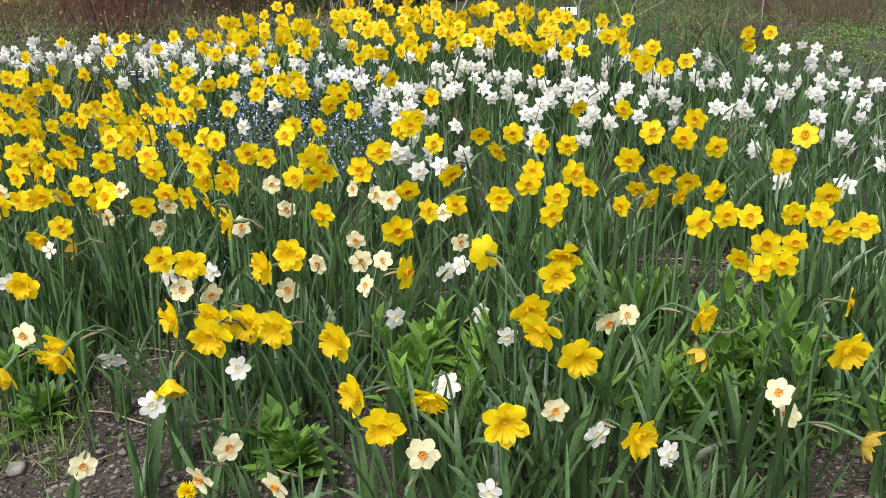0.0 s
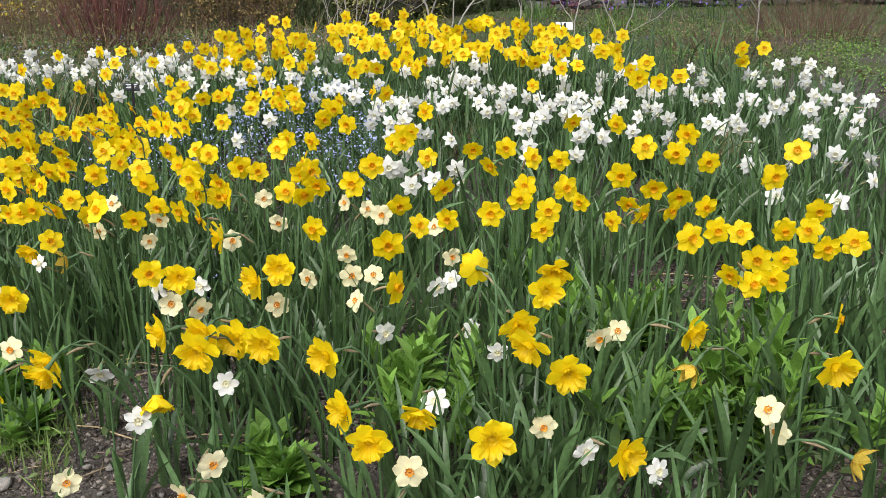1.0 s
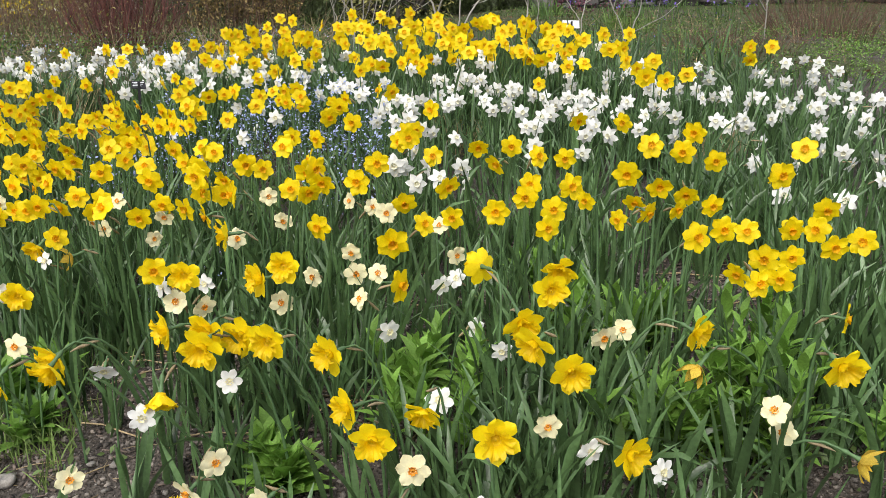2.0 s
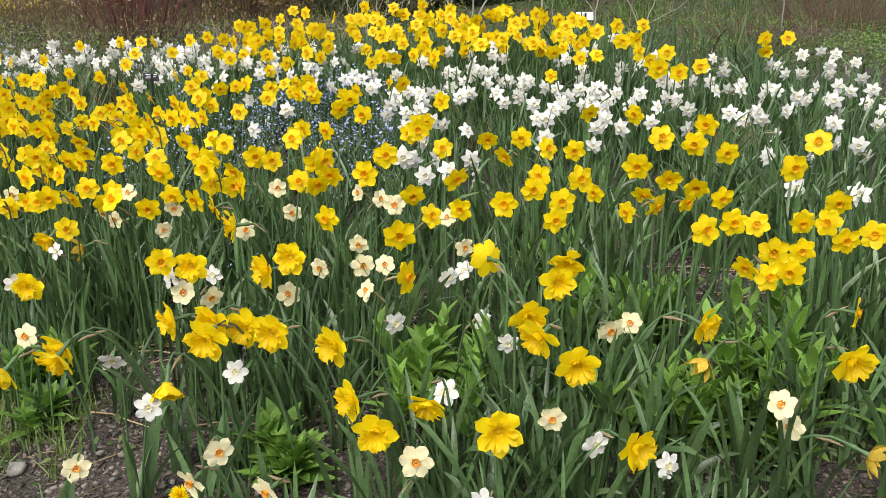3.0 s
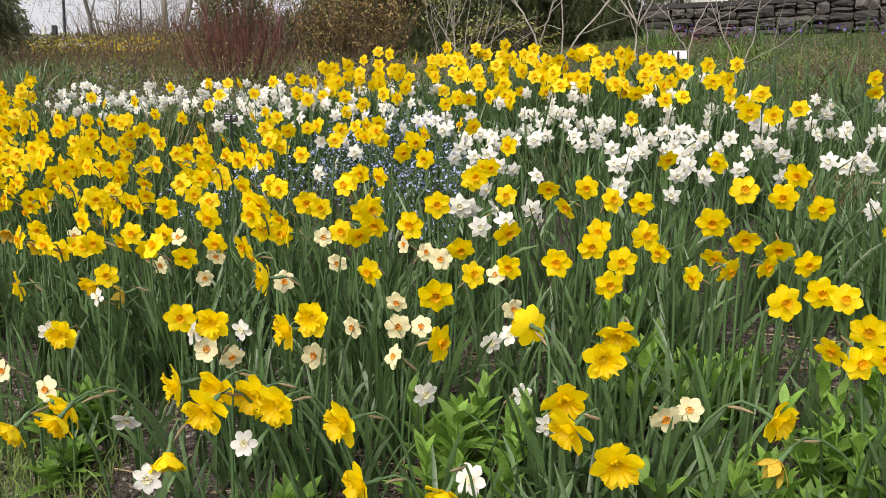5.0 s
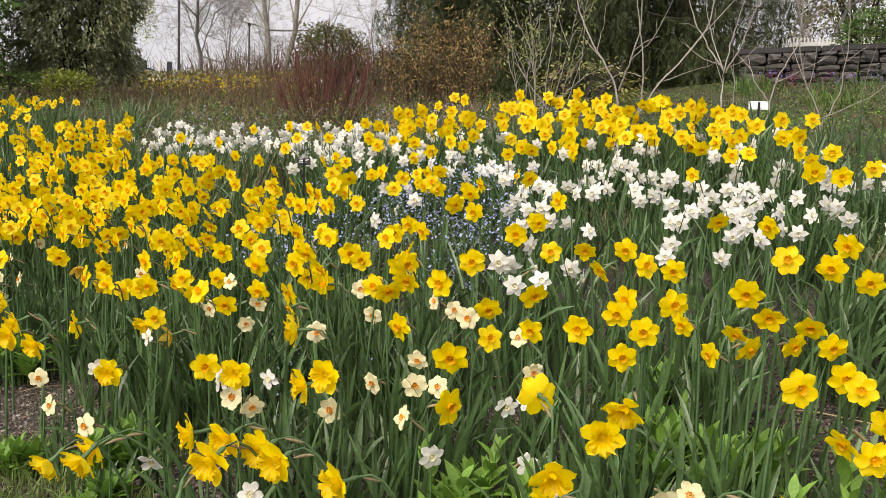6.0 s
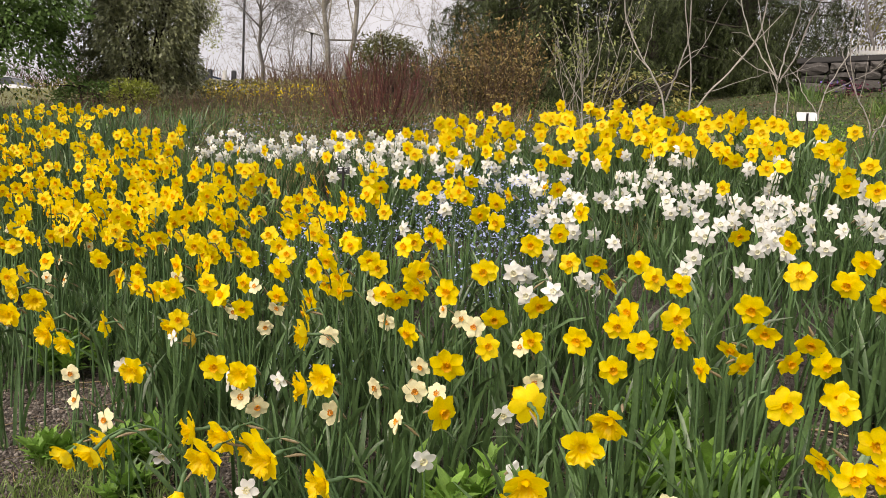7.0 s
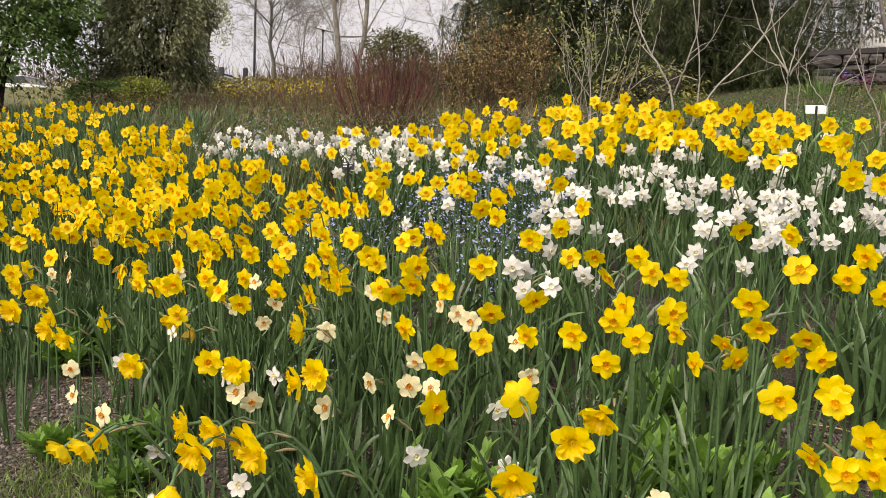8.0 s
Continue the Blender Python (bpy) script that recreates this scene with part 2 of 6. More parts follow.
class Soup:
    """Gathers many pieces into one mesh."""

    def __init__(self):
        self.v, self.f, self.s, self.n = [], [], [], 0

    def add(self, v, f, slot=0):
        v, f = np.asarray(v, float).reshape(-1, 3), np.asarray(f, int).reshape(-1, 4)
        self.v.append(v)
        self.f.append(f + self.n)
        self.s.append(np.full(len(f), slot) if np.isscalar(slot) else np.asarray(slot))
        self.n += len(v)

    def many(self, v, f, mats4, slot=0):
        """The same piece at every pose of an array of 4 x 4 matrices."""
        k, n = len(mats4), len(v)
        p = np.einsum("kij,nj->kni", mats4[:, :3, :3], v) + mats4[:, None, :3, 3]
        g = (f[None] + n * np.arange(k)[:, None, None]).reshape(-1, 4)
        self.add(p, g, slot if np.isscalar(slot) else np.tile(slot, k))

    def mesh(self, name, mats, smooth=True):
        return quads(name, np.concatenate(self.v), np.concatenate(self.f), mats, np.concatenate(self.s), smooth)


def grid_faces(nu, nv):
    """Faces of a grid of nu x nv cells, with nv + 1 points a row."""
    i, j = np.meshgrid(np.arange(nu), np.arange(nv), indexing="ij")
    a = (i * (nv + 1) + j).ravel()
    return np.stack([a, a + 1, a + nv + 2, a + nv + 1], -1)


def ring_faces(nr, ns):
    """Faces of nr bands of a closed tube of ns sides."""
    i, j = np.meshgrid(np.arange(nr), np.arange(ns), indexing="ij")
    i, j = i.ravel(), j.ravel()
    a, b = i * ns + j, i * ns + (j + 1) % ns
    return np.stack([a, b, b + ns, a + ns], -1)


def tube(points, radii, sides=6):
    """A tube along a line of points."""
    p = np.asarray(points, float)
    r = np.broadcast_to(np.asarray(radii, float), len(p))
    t = np.gradient(p, axis=0)
    t /= np.linalg.norm(t, axis=1, keepdims=True) + 1e-9
    side = np.cross(t, [0.31, 0.95, 0.05])
    side /= np.linalg.norm(side, axis=1, keepdims=True) + 1e-9
    other = np.cross(t, side)
    a = np.linspace(0, 2 * math.pi, sides, endpoint=False)
    v = p[:, None] + r[:, None, None] * (np.cos(a)[None, :, None] * side[:, None] + np.sin(a)[None, :, None] * other[:, None])
    return v.reshape(-1, 3), ring_faces(len(p) - 1, sides)


def bezier(a, b, c, d, n):
    s = np.linspace(0, 1, n)[:, None]
    a, b, c, d = (np.asarray(q, float) for q in (a, b, c, d))
    return a * (1 - s) ** 3 + 3 * b * s * (1 - s) ** 2 + 3 * c * s * s * (1 - s) + d * s**3


def facing(d, roll):
    """A turn that takes +z to the direction d, after a turn by roll about z."""
    d = np.asarray(d, float) / np.linalg.norm(d)
    a = np.cross(d, [0, 0, 1]) if abs(d[2]) < 0.98 else np.array([1.0, 0, 0])
    a /= np.linalg.norm(a)
    b = np.cross(d, a)
    c, s = math.cos(roll), math.sin(roll)
    return np.stack([a * c + b * s, b * c - a * s, d], -1)


def way(yaw, nod):
    """The direction in which a flower looks: yaw to the east of south, nod below level, in degrees."""
    y, n = radians(yaw), radians(nod)
    return np.array([math.sin(y) * math.cos(n), -math.cos(y) * math.cos(n), -math.sin(n)])


def part(name, data, parent, label="", at=None):
    ob = new(name, data)
    ob.parent = parent
    if at is not None:
        ob.matrix_basis = at
    return tagged(ob, label) if label else ob


def bm_mesh(name, build, material):
    """A mesh from a function that fills a bmesh."""
    bm = bmesh.new()
    build(bm)
    me = bpy.data.meshes.new(name)
    bm.to_mesh(me)
    bm.free()
    for m in material if isinstance(material, (list, tuple)) else [material]:
        me.materials.append(m)
    return me


def box(bm, x0, x1, y0, y1, z0, z1, bevel=0.0):
    made = bmesh.ops.create_cube(bm, size=1, matrix=Matrix.Translation(((x0 + x1) / 2, (y0 + y1) / 2, (z0 + z1) / 2)) @ Matrix.Diagonal((x1 - x0, y1 - y0, z1 - z0, 1)))
    if bevel:
        edges = {e for v in made["verts"] for e in v.link_edges}
        bmesh.ops.bevel(bm, geom=list(edges), offset=bevel, segments=2, affect="EDGES")


def poses(n, xy, z, yaw, tilt, size):
    """n poses: turned by yaw about z, tipped by tilt, scaled by size."""
    c, s, ct, st = np.cos(yaw), np.sin(yaw), np.cos(tilt), np.sin(tilt)
    m = np.zeros((n, 4, 4))
    m[:, 0, 0], m[:, 0, 1], m[:, 0, 2] = c, -s * ct, s * st
    m[:, 1, 0], m[:, 1, 1], m[:, 1, 2] = s, c * ct, -c * st
    m[:, 2, 1], m[:, 2, 2] = st, ct
    m[:, :3, :3] *= np.asarray(size).reshape(-1, 1, 1)
    m[:, :2, 3], m[:, 2, 3], m[:, 3, 3] = xy, z, 1
    return m


def sprays(p, yaw, dip, roll, size):
    """Poses whose +x points along yaw and dip, turned about it by roll."""
    n = len(p)
    dx = np.stack([np.cos(yaw) * np.cos(dip), np.sin(yaw) * np.cos(dip), np.sin(dip)], -1)
    flat = np.stack([-np.sin(yaw), np.cos(yaw), 0 * yaw], -1)
    up = np.cross(dx, flat)
    dy = flat * np.cos(roll)[:, None] + up * np.sin(roll)[:, None]
    m = np.zeros((n, 4, 4))
    m[:, :3, 0], m[:, :3, 1], m[:, :3, 2], m[:, :3, 3], m[:, 3, 3] = dx * size[:, None], dy * size[:, None], np.cross(dx, dy) * size[:, None], p, 1
    return m


# ---- the ground ----
def build_ground():
    def axis(stops):
        return np.concatenate([np.arange(a, b, step) for a, b, step in stops])
    xs = axis([(-3000, -200, 280), (-200, -40, 16), (-40, -8, 1.6), (-8, -2, 0.15), (-2, 2, 0.05), (2, 8, 0.2), (8, 40, 2.0), (40, 200, 16), (200, 3100, 280)])
    ys = axis([(-3000, -200, 280), (-200, -20, 15), (-20, -2, 1.5), (-2, 0.8, 0.2), (0.8, 3, 0.05), (3, 8, 0.12), (8, 32, 0.6), (32, 60, 3), (60, 300, 20), (300, 3100, 280)])
    x, y = np.meshgrid(xs, ys, indexing="ij")
    z = ground(x, y)
    z = z + rough(x, y)
    z = np.where(y < -3, -0.45, z)
    ob = new("ground", quads("ground", np.stack([x, y, z], -1), grid_faces(len(xs) - 1, len(ys) - 1), M_SOIL))
    tagged(ob, "dark mulched soil bank turning to weedy grass up the slope", "ground", kind="structure")


build_ground()


# ---- daffodils ----
TRUMPETS_FRONT = [
    (0.111, 1.198, 0.375, 5, 0), (-0.093, 1.236, 0.36, 0, 18), (-0.157, 1.432, 0.28, -50, 5), (-0.011, 1.436, 0.262, -20, 40), (0.263, 1.381, 0.356, 5, 16), (0.178, 1.478, 0.4, 15, 30),
    (0.194, 1.367, 0.425, -45, 25), (0.252, 1.61, 0.382, 8, 2), (0.288, 1.713, 0.378, -15, 35), (0.114, 1.761, 0.373, -150, 0), (-0.193, 1.45, 0.382, -38, 5), (-0.31, 1.439, 0.425, -15, 10),
    (-0.381, 1.513, 0.397, -20, 10), (-0.441, 1.487, 0.433, -18, 18), (-0.43, 1.413, 0.438, -10, 20), (-0.527, 1.503, 0.427, -50, 8),
]
TRUMPETS_BEHIND = [
    (-0.534, 1.464, 0.322, 5, 62), (-0.328, 1.686, 0.444, -8, 0), (-0.387, 1.713, 0.407, -55, 5), (-0.566, 1.728, 0.426, 0, 8), (-0.742, 1.452, 0.4, -30, 42), (-0.76, 1.513, 0.385, -40, 28),
    (-0.915, 1.553, 0.317, -30, 40), (0.529, 1.513, 0.329, 42, 18), (0.362, 1.325, 0.231, 35, 10), (-1.056, 1.917, 0.332, 0, 10), (-1.14, 2.184, 0.359, -20, 38),
    (-0.527, 1.953, 0.431, -75, 5), (0.732, 1.327, 0.366, 10, 22),
]
TRUMPETS_SIDE = [
    (-1.261, 1.879, 0.421, -15, 20), (-1.592, 1.981, 0.461, 10, 15), (-1.472, 2.009, 0.39, -10, 12), (-1.618, 2.097, 0.464, 25, 10), (-1.43, 1.99, 0.44, -35, 22), (-1.83, 2.21, 0.46, -20, 15),
]
CREAMS_A = [
    (-0.342, 1.174, 0.381), (-0.266, 1.181, 0.302), (-0.402, 1.212, 0.305), (-0.026, 1.256, 0.284), (-0.63, 1.272, 0.297), (0.609, 1.298, 0.314),
    (0.215, 1.339, 0.284), (0.653, 1.357, 0.224), (0.364, 1.589, 0.283), (0.412, 1.618, 0.278), (-0.949, 1.699, 0.303), (-0.163, 1.712, 0.342),
    (-0.525, 1.723, 0.351), (-1.075, 1.728, 0.334), (-0.356, 1.776, 0.32), (-0.608, 1.783, 0.339), (-0.196, 1.888, 0.328), (-0.14, 1.891, 0.323),
    (-0.303, 1.9, 0.325), (-1.309, 1.939, 0.3), (-0.215, 1.972, 0.35), (0.057, 2.04, 0.292), (0.013, 2.073, 0.364), (-0.552, 2.114, 0.36),
    (-0.139, 2.155, 0.383), (-0.181, 2.162, 0.4), (-0.809, 2.189, 0.354), (-0.782, 2.212, 0.407), (-0.246, 2.216, 0.406), (-1.024, 2.286, 0.387),
    (-0.995, 2.297, 0.36), (-0.459, 2.302, 0.337),
]
CREAMS_B = [
    (-0.504, 2.311, 0.411), (-1.009, 2.434, 0.401), (-1.53, 2.68, 0.36), (-3.12, 3.28, 0.36), (-2.38, 2.92, 0.36), (-2.2, 2.68, 0.36),
    (-2.06, 2.64, 0.36), (-1.99, 2.49, 0.36), (-2.42, 3.13, 0.36), (-1.93, 3.1, 0.36),
]
LITTLE_STARS_A = [
    (0.093, 1.252, 0.204), (0.42, 1.31, 0.203), (0.3, 1.365, 0.208), (-0.566, 1.441, 0.287), (-0.416, 1.529, 0.29), (0.018, 1.531, 0.212),
    (0.153, 1.642, 0.237), (-0.727, 1.644, 0.266), (-0.101, 1.716, 0.259), (0.098, 1.731, 0.24), (-0.634, 1.772, 0.385), (-0.573, 1.894, 0.332),
    (0.018, 1.915, 0.269), (-1.097, 1.918, 0.34), (0.058, 1.96, 0.263), (-1.089, 2.12, 0.34),
]
YELLOWS_A = [
    (0.801, 1.459, 0.365), (0.763, 1.623, 0.404), (0.746, 1.627, 0.357), (0.656, 1.631, 0.374), (0.702, 1.633, 0.346), (0.866, 1.652, 0.403),
    (0.939, 1.674, 0.402), (0.686, 1.676, 0.441), (-0.623, 1.692, 0.455), (0.869, 1.738, 0.404), (0.597, 1.742, 0.408), (0.756, 1.743, 0.344),
    (-0.078, 1.754, 0.349), (0.82, 1.758, 0.401), (0.271, 1.834, 0.423), (-0.1, 1.841, 0.416), (0.448, 1.863, 0.417), (0.703, 1.864, 0.372),
    (0.949, 1.866, 0.403), (0.678, 1.883, 0.426), (0.523, 1.886, 0.42), (-0.028, 1.904, 0.432), (0.505, 1.93, 0.434),
    (0.566, 1.951, 0.463), (-1.085, 1.956, 0.312), (0.912, 1.959, 0.324), (0.62, 1.971, 0.392), 
    (0.311, 2.017, 0.402), (0.396, 2.025, 0.416),
]
YELLOWS_B = [
    (0.162, 2.029, 0.404), (-0.79, 2.045, 0.465), (0.048, 2.05, 0.392), (0.669, 2.061, 0.397), (-1.025, 2.064, 0.42),
    (0.245, 2.106, 0.41), (-0.351, 2.122, 0.473), (-0.921, 2.128, 0.471), (-0.637, 2.131, 0.423), (0.265, 2.138, 0.434), (-1.113, 2.151, 0.485),
    (0.032, 2.152, 0.443), (0.375, 2.152, 0.414), (0.959, 2.153, 0.4), (-0.405, 2.156, 0.471), (-0.219, 2.161, 0.475), (-0.329, 2.163, 0.355),
    (-0.96, 2.164, 0.454), (-1.153, 2.168, 0.47), (-0.089, 2.174, 0.399), (-1.021, 2.191, 0.49), (-0.323, 2.198, 0.472), (-1.215, 2.224, 0.456),
    (-1.321, 2.23, 0.462), (0.55, 2.233, 0.411), (-0.793, 2.234, 0.435), (0.991, 2.237, 0.379), (-1.16, 2.238, 0.457), (-1.91, 2.244, 0.492),
    (0.374, 2.26, 0.463), (-1.432, 2.27, 0.471),
]
YELLOWS_C = [
    (-0.608, 2.297, 0.43), (-1.984, 2.302, 0.47), (-0.363, 2.304, 0.483), (-1.32, 2.306, 0.42), (-1.413, 2.319, 0.439), (-0.631, 2.321, 0.471),
    (0.302, 2.327, 0.458), (-0.726, 2.336, 0.483), (-0.388, 2.336, 0.47), (-1.152, 2.355, 0.42), (-0.182, 2.363, 0.468), (-1.966, 2.363, 0.471),
    (-1.449, 2.373, 0.471), (-0.881, 2.379, 0.471), (-0.659, 2.39, 0.407), (0.188, 2.394, 0.43), (-0.539, 2.399, 0.472), (-0.723, 2.404, 0.42),
    (-2.033, 2.42, 0.457), (0.871, 2.436, 0.368), (1.15, 2.438, 0.4), (0.669, 2.441, 0.431), (-1.34, 2.446, 0.472), (-0.401, 2.451, 0.472),
    (0.13, 2.46, 0.47), (-0.205, 2.493, 0.434), (-0.493, 2.498, 0.511), (-0.768, 2.498, 0.471), (-2.025, 2.515, 0.472), (-0.622, 2.516, 0.461),
    (-1.572, 2.517, 0.517), (0.797, 2.524, 0.38),
]
YELLOWS_D = [
    (-1.767, 2.525, 0.472), (-1.1, 2.536, 0.472), (0.242, 2.54, 0.442), (0.839, 2.547, 0.434), (-0.967, 2.565, 0.472), (-0.397, 2.568, 0.513),
    (-0.095, 2.581, 0.489), (-1.719, 2.589, 0.53), (-1.233, 2.595, 0.471), (-2.3, 2.6, 0.51), (-1.39, 2.6, 0.5), (-1.86, 2.61, 0.46),
    (-1.67, 2.62, 0.47), (-0.52, 2.64, 0.49), (-0.76, 2.65, 0.48), (-1.65, 2.69, 0.48), (-0.79, 2.71, 0.47), (-1.44, 2.73, 0.47),
    (-1.35, 2.74, 0.45), (-1.29, 2.75, 0.47), (-1.42, 2.75, 0.42), (-1.16, 2.75, 0.5), (-2.54, 2.76, 0.47), (-0.84, 2.77, 0.47),
    (-0.94, 2.78, 0.47), (-1.52, 2.78, 0.47), (-1.89, 2.78, 0.47), (-1.49, 2.79, 0.42), (-2.36, 2.79, 0.47), (-2, 2.81, 0.49),
    (-1.69, 2.83, 0.51), (0.67, 2.83, 0.42),
]
YELLOWS_E = [
    (-0.14, 2.83, 0.42), (-0.53, 2.84, 0.47), (-1.21, 2.85, 0.47), (-1.13, 2.85, 0.49), (-1.49, 2.86, 0.47), (-2.5, 2.86, 0.47),
    (-0.02, 2.86, 0.35), (-1.31, 2.87, 0.55), (-1.11, 2.87, 0.51), (-1.79, 2.88, 0.47), (0.52, 2.93, 0.42), (-2.12, 2.94, 0.47),
    (-1.41, 2.95, 0.47), (-1.21, 2.97, 0.47), (-2, 2.98, 0.47), (-2.45, 2.99, 0.47), (-0.33, 2.99, 0.47), (-0.09, 2.99, 0.42),
    (-1.17, 3.04, 0.51), (-2.43, 3.04, 0.47), (-2.36, 3.05, 0.56), (-2.36, 3.06, 0.47), (-1.6, 3.08, 0.47), (-0.83, 3.08, 0.5),
    (-0.03, 3.09, 0.47), (-0.44, 3.12, 0.47), (-1.25, 3.12, 0.47), (-2.09, 3.14, 0.47), (-1.18, 3.15, 0.42), (-1.54, 3.15, 0.47),
    (-2.76, 3.18, 0.56), (-2.23, 3.18, 0.47),
]
YELLOWS_F = [
    (-2.98, 3.21, 0.6), (-1.09, 3.21, 0.47), (-1.15, 3.22, 0.47), (-1.4, 3.23, 0.47), (-2.91, 3.23, 0.59), (-0.14, 3.25, 0.36),
    (-2, 3.25, 0.47), (-0.58, 3.26, 0.53), (-2.38, 3.27, 0.47), (-0.47, 3.28, 0.44), (-2.71, 3.28, 0.57), (-1.57, 3.3, 0.47),
    (-1.97, 3.3, 0.47), (-0.42, 3.3, 0.47), (-1.43, 3.33, 0.47), (-1.25, 3.33, 0.47), (-2.68, 3.35, 0.47), (-1.93, 3.38, 0.54),
    (-0.46, 3.39, 0.47), (-1, 3.4, 0.54), (-0.6, 3.43, 0.47), (-2.51, 3.44, 0.47), (-0.41, 3.45, 0.47), (-0.81, 3.46, 0.47),
    (-3.05, 3.46, 0.47), (-2.67, 3.46, 0.47), (-2.24, 3.49, 0.47), (-0.68, 3.49, 0.47), (-0.22, 3.53, 0.47), (-1.25, 3.53, 0.47),
    (1.01, 3.54, 0.42), (-0.72, 3.55, 0.47),
]
YELLOWS_G = [
    (-3.42, 3.57, 0.47), (-0.28, 3.58, 0.47), (0.92, 3.58, 0.42), (-2.37, 3.59, 0.47), (-1.16, 3.6, 0.47), (-3.54, 3.61, 0.47),
    (-2.13, 3.62, 0.47), (-3.08, 3.63, 0.47), (-1.91, 3.64, 0.47), (0.46, 3.66, 0.42), (-2.32, 3.67, 0.47), (-0.85, 3.69, 0.47),
    (-1.17, 3.69, 0.47), (-1.52, 3.7, 0.47), (-1.43, 3.71, 0.47), (-3.46, 3.73, 0.47), (-0.74, 3.75, 0.47), (-0.8, 3.76, 0.47),
    (-0.69, 3.77, 0.47), (-1.88, 3.77, 0.54), (1.18, 3.78, 0.4), (-1.04, 3.78, 0.47), (-2.96, 3.78, 0.47), (0.94, 3.8, 0.42),
    (-3.46, 3.81, 0.47), (-1, 3.82, 0.47), (-1.28, 3.84, 0.47), (-2.25, 3.86, 0.47), (-3.15, 3.89, 0.47), (-2.83, 3.89, 0.47),
    (-1.29, 3.92, 0.47), (-1.91, 3.93, 0.47),
]
YELLOWS_H = [
    (0.63, 3.94, 0.42), (0.92, 3.94, 0.42), (1.04, 3.94, 0.42), (0.71, 3.96, 0.42), (-1.67, 3.97, 0.47), (-3.12, 3.98, 0.47),
    (-2.57, 3.98, 0.47), (-2.86, 3.98, 0.47), (-2.04, 4, 0.47), (1.56, 4.01, 0.42), (-2.32, 4.02, 0.47), (-0.41, 4.02, 0.47),
    (-1.3, 4.06, 0.47), (-0.3, 4.07, 0.47), (1.58, 4.07, 0.47), (-2.56, 4.08, 0.47), (1.6, 4.09, 0.4), (-0.2, 4.1, 0.47),
    (-1.45, 4.12, 0.47), (-0.1, 4.12, 0.42), (1.28, 4.13, 0.31), (-0.36, 4.13, 0.47), (-2.88, 4.15, 0.47), (0.46, 4.16, 0.42),
    (-1.41, 4.19, 0.47), (0.58, 4.19, 0.42), (0.88, 4.21, 0.42), (0.65, 4.21, 0.42), (-2.86, 4.21, 0.47), (-1.9, 4.22, 0.47),
    (-2.58, 4.25, 0.47), (0.94, 4.26, 0.42),
]
YELLOWS_I = [
    (0.7, 4.28, 0.42), (1.78, 4.28, 0.42), (-0.14, 4.29, 0.42), (-2.27, 4.3, 0.47), (-3.4, 4.31, 0.47), (-0.05, 4.33, 0.42),
    (1.67, 4.33, 0.4), (-0.28, 4.36, 0.47), (0.64, 4.36, 0.42), (1.81, 4.36, 0.4), (-2.14, 4.36, 0.47), (-2.76, 4.36, 0.47),
    (-0.15, 4.36, 0.42), (-2.92, 4.37, 0.47), (-1.24, 4.38, 0.47), (0.26, 4.39, 0.42), (0.77, 4.42, 0.42), (0.12, 4.42, 0.42),
    (-1.85, 4.44, 0.47), (-3.46, 4.47, 0.47), (0.47, 4.49, 0.42), (-1.35, 4.53, 0.47), (-0.88, 4.57, 0.47), (-2.6, 4.6, 0.47),
    (-1.65, 4.62, 0.47), (-0.88, 4.64, 0.47), (-2.43, 4.65, 0.47), (-2.77, 4.73, 0.47), (-1.27, 4.95, 0.38), (-2.38, 5, 0.47),
]
WHITES_A = [
    (1.269, 2.398, 0.253), (-0.064, 2.416, 0.381), (0.007, 2.454, 0.381), (1.101, 2.461, 0.251), (0.08, 2.568, 0.38), (-0.144, 2.573, 0.403),
    (-0.037, 2.579, 0.381), (-0.12, 2.62, 0.38), (1.52, 2.65, 0.25), (0.1, 2.71, 0.3), (1.16, 2.84, 0.25), (1.51, 2.84, 0.25),
    (1.31, 2.84, 0.25), (-0.09, 2.85, 0.38), (0.54, 2.91, 0.3), (1.65, 2.92, 0.25), (0.36, 2.94, 0.3), (1.2, 2.94, 0.23),
    (1.56, 3, 0.25), (1.49, 3.03, 0.25), (0.38, 3.08, 0.3), (-0.17, 3.1, 0.38), (0.68, 3.12, 0.3), (0.59, 3.15, 0.3),
    (-0.07, 3.16, 0.38), (1.31, 3.16, 0.25), (0.81, 3.17, 0.3), (0.62, 3.22, 0.3), (0.77, 3.23, 0.3), (-0.83, 3.28, 0.38),
    (0.65, 3.29, 0.3), (0.07, 3.29, 0.3),
]
WHITES_B = [
    (1.79, 3.31, 0.25), (-0.19, 3.35, 0.38), (-0.27, 3.35, 0.38), (1.61, 3.35, 0.25), (1.01, 3.36, 0.3), (0.41, 3.36, 0.3),
    (-0.13, 3.36, 0.38), (0.89, 3.4, 0.3), (1.34, 3.41, 0.25), (1.26, 3.41, 0.25), (-0.03, 3.41, 0.3), (0.38, 3.42, 0.29),
    (0.61, 3.44, 0.3), (0.67, 3.45, 0.3), (0.98, 3.45, 0.3), (0.78, 3.48, 0.3), (1.71, 3.51, 0.25), (1.33, 3.51, 0.25),
    (1.54, 3.52, 0.32), (-0.27, 3.52, 0.38), (0.46, 3.53, 0.3), (1.94, 3.56, 0.25), (1.51, 3.56, 0.25), (0.98, 3.6, 0.3),
    (0.71, 3.6, 0.3), (-0.76, 3.61, 0.38), (1.57, 3.62, 0.25), (-0.15, 3.62, 0.38), (0.64, 3.63, 0.3), (0.38, 3.65, 0.3),
    (0.99, 3.66, 0.28), (0.88, 3.68, 0.3),
]
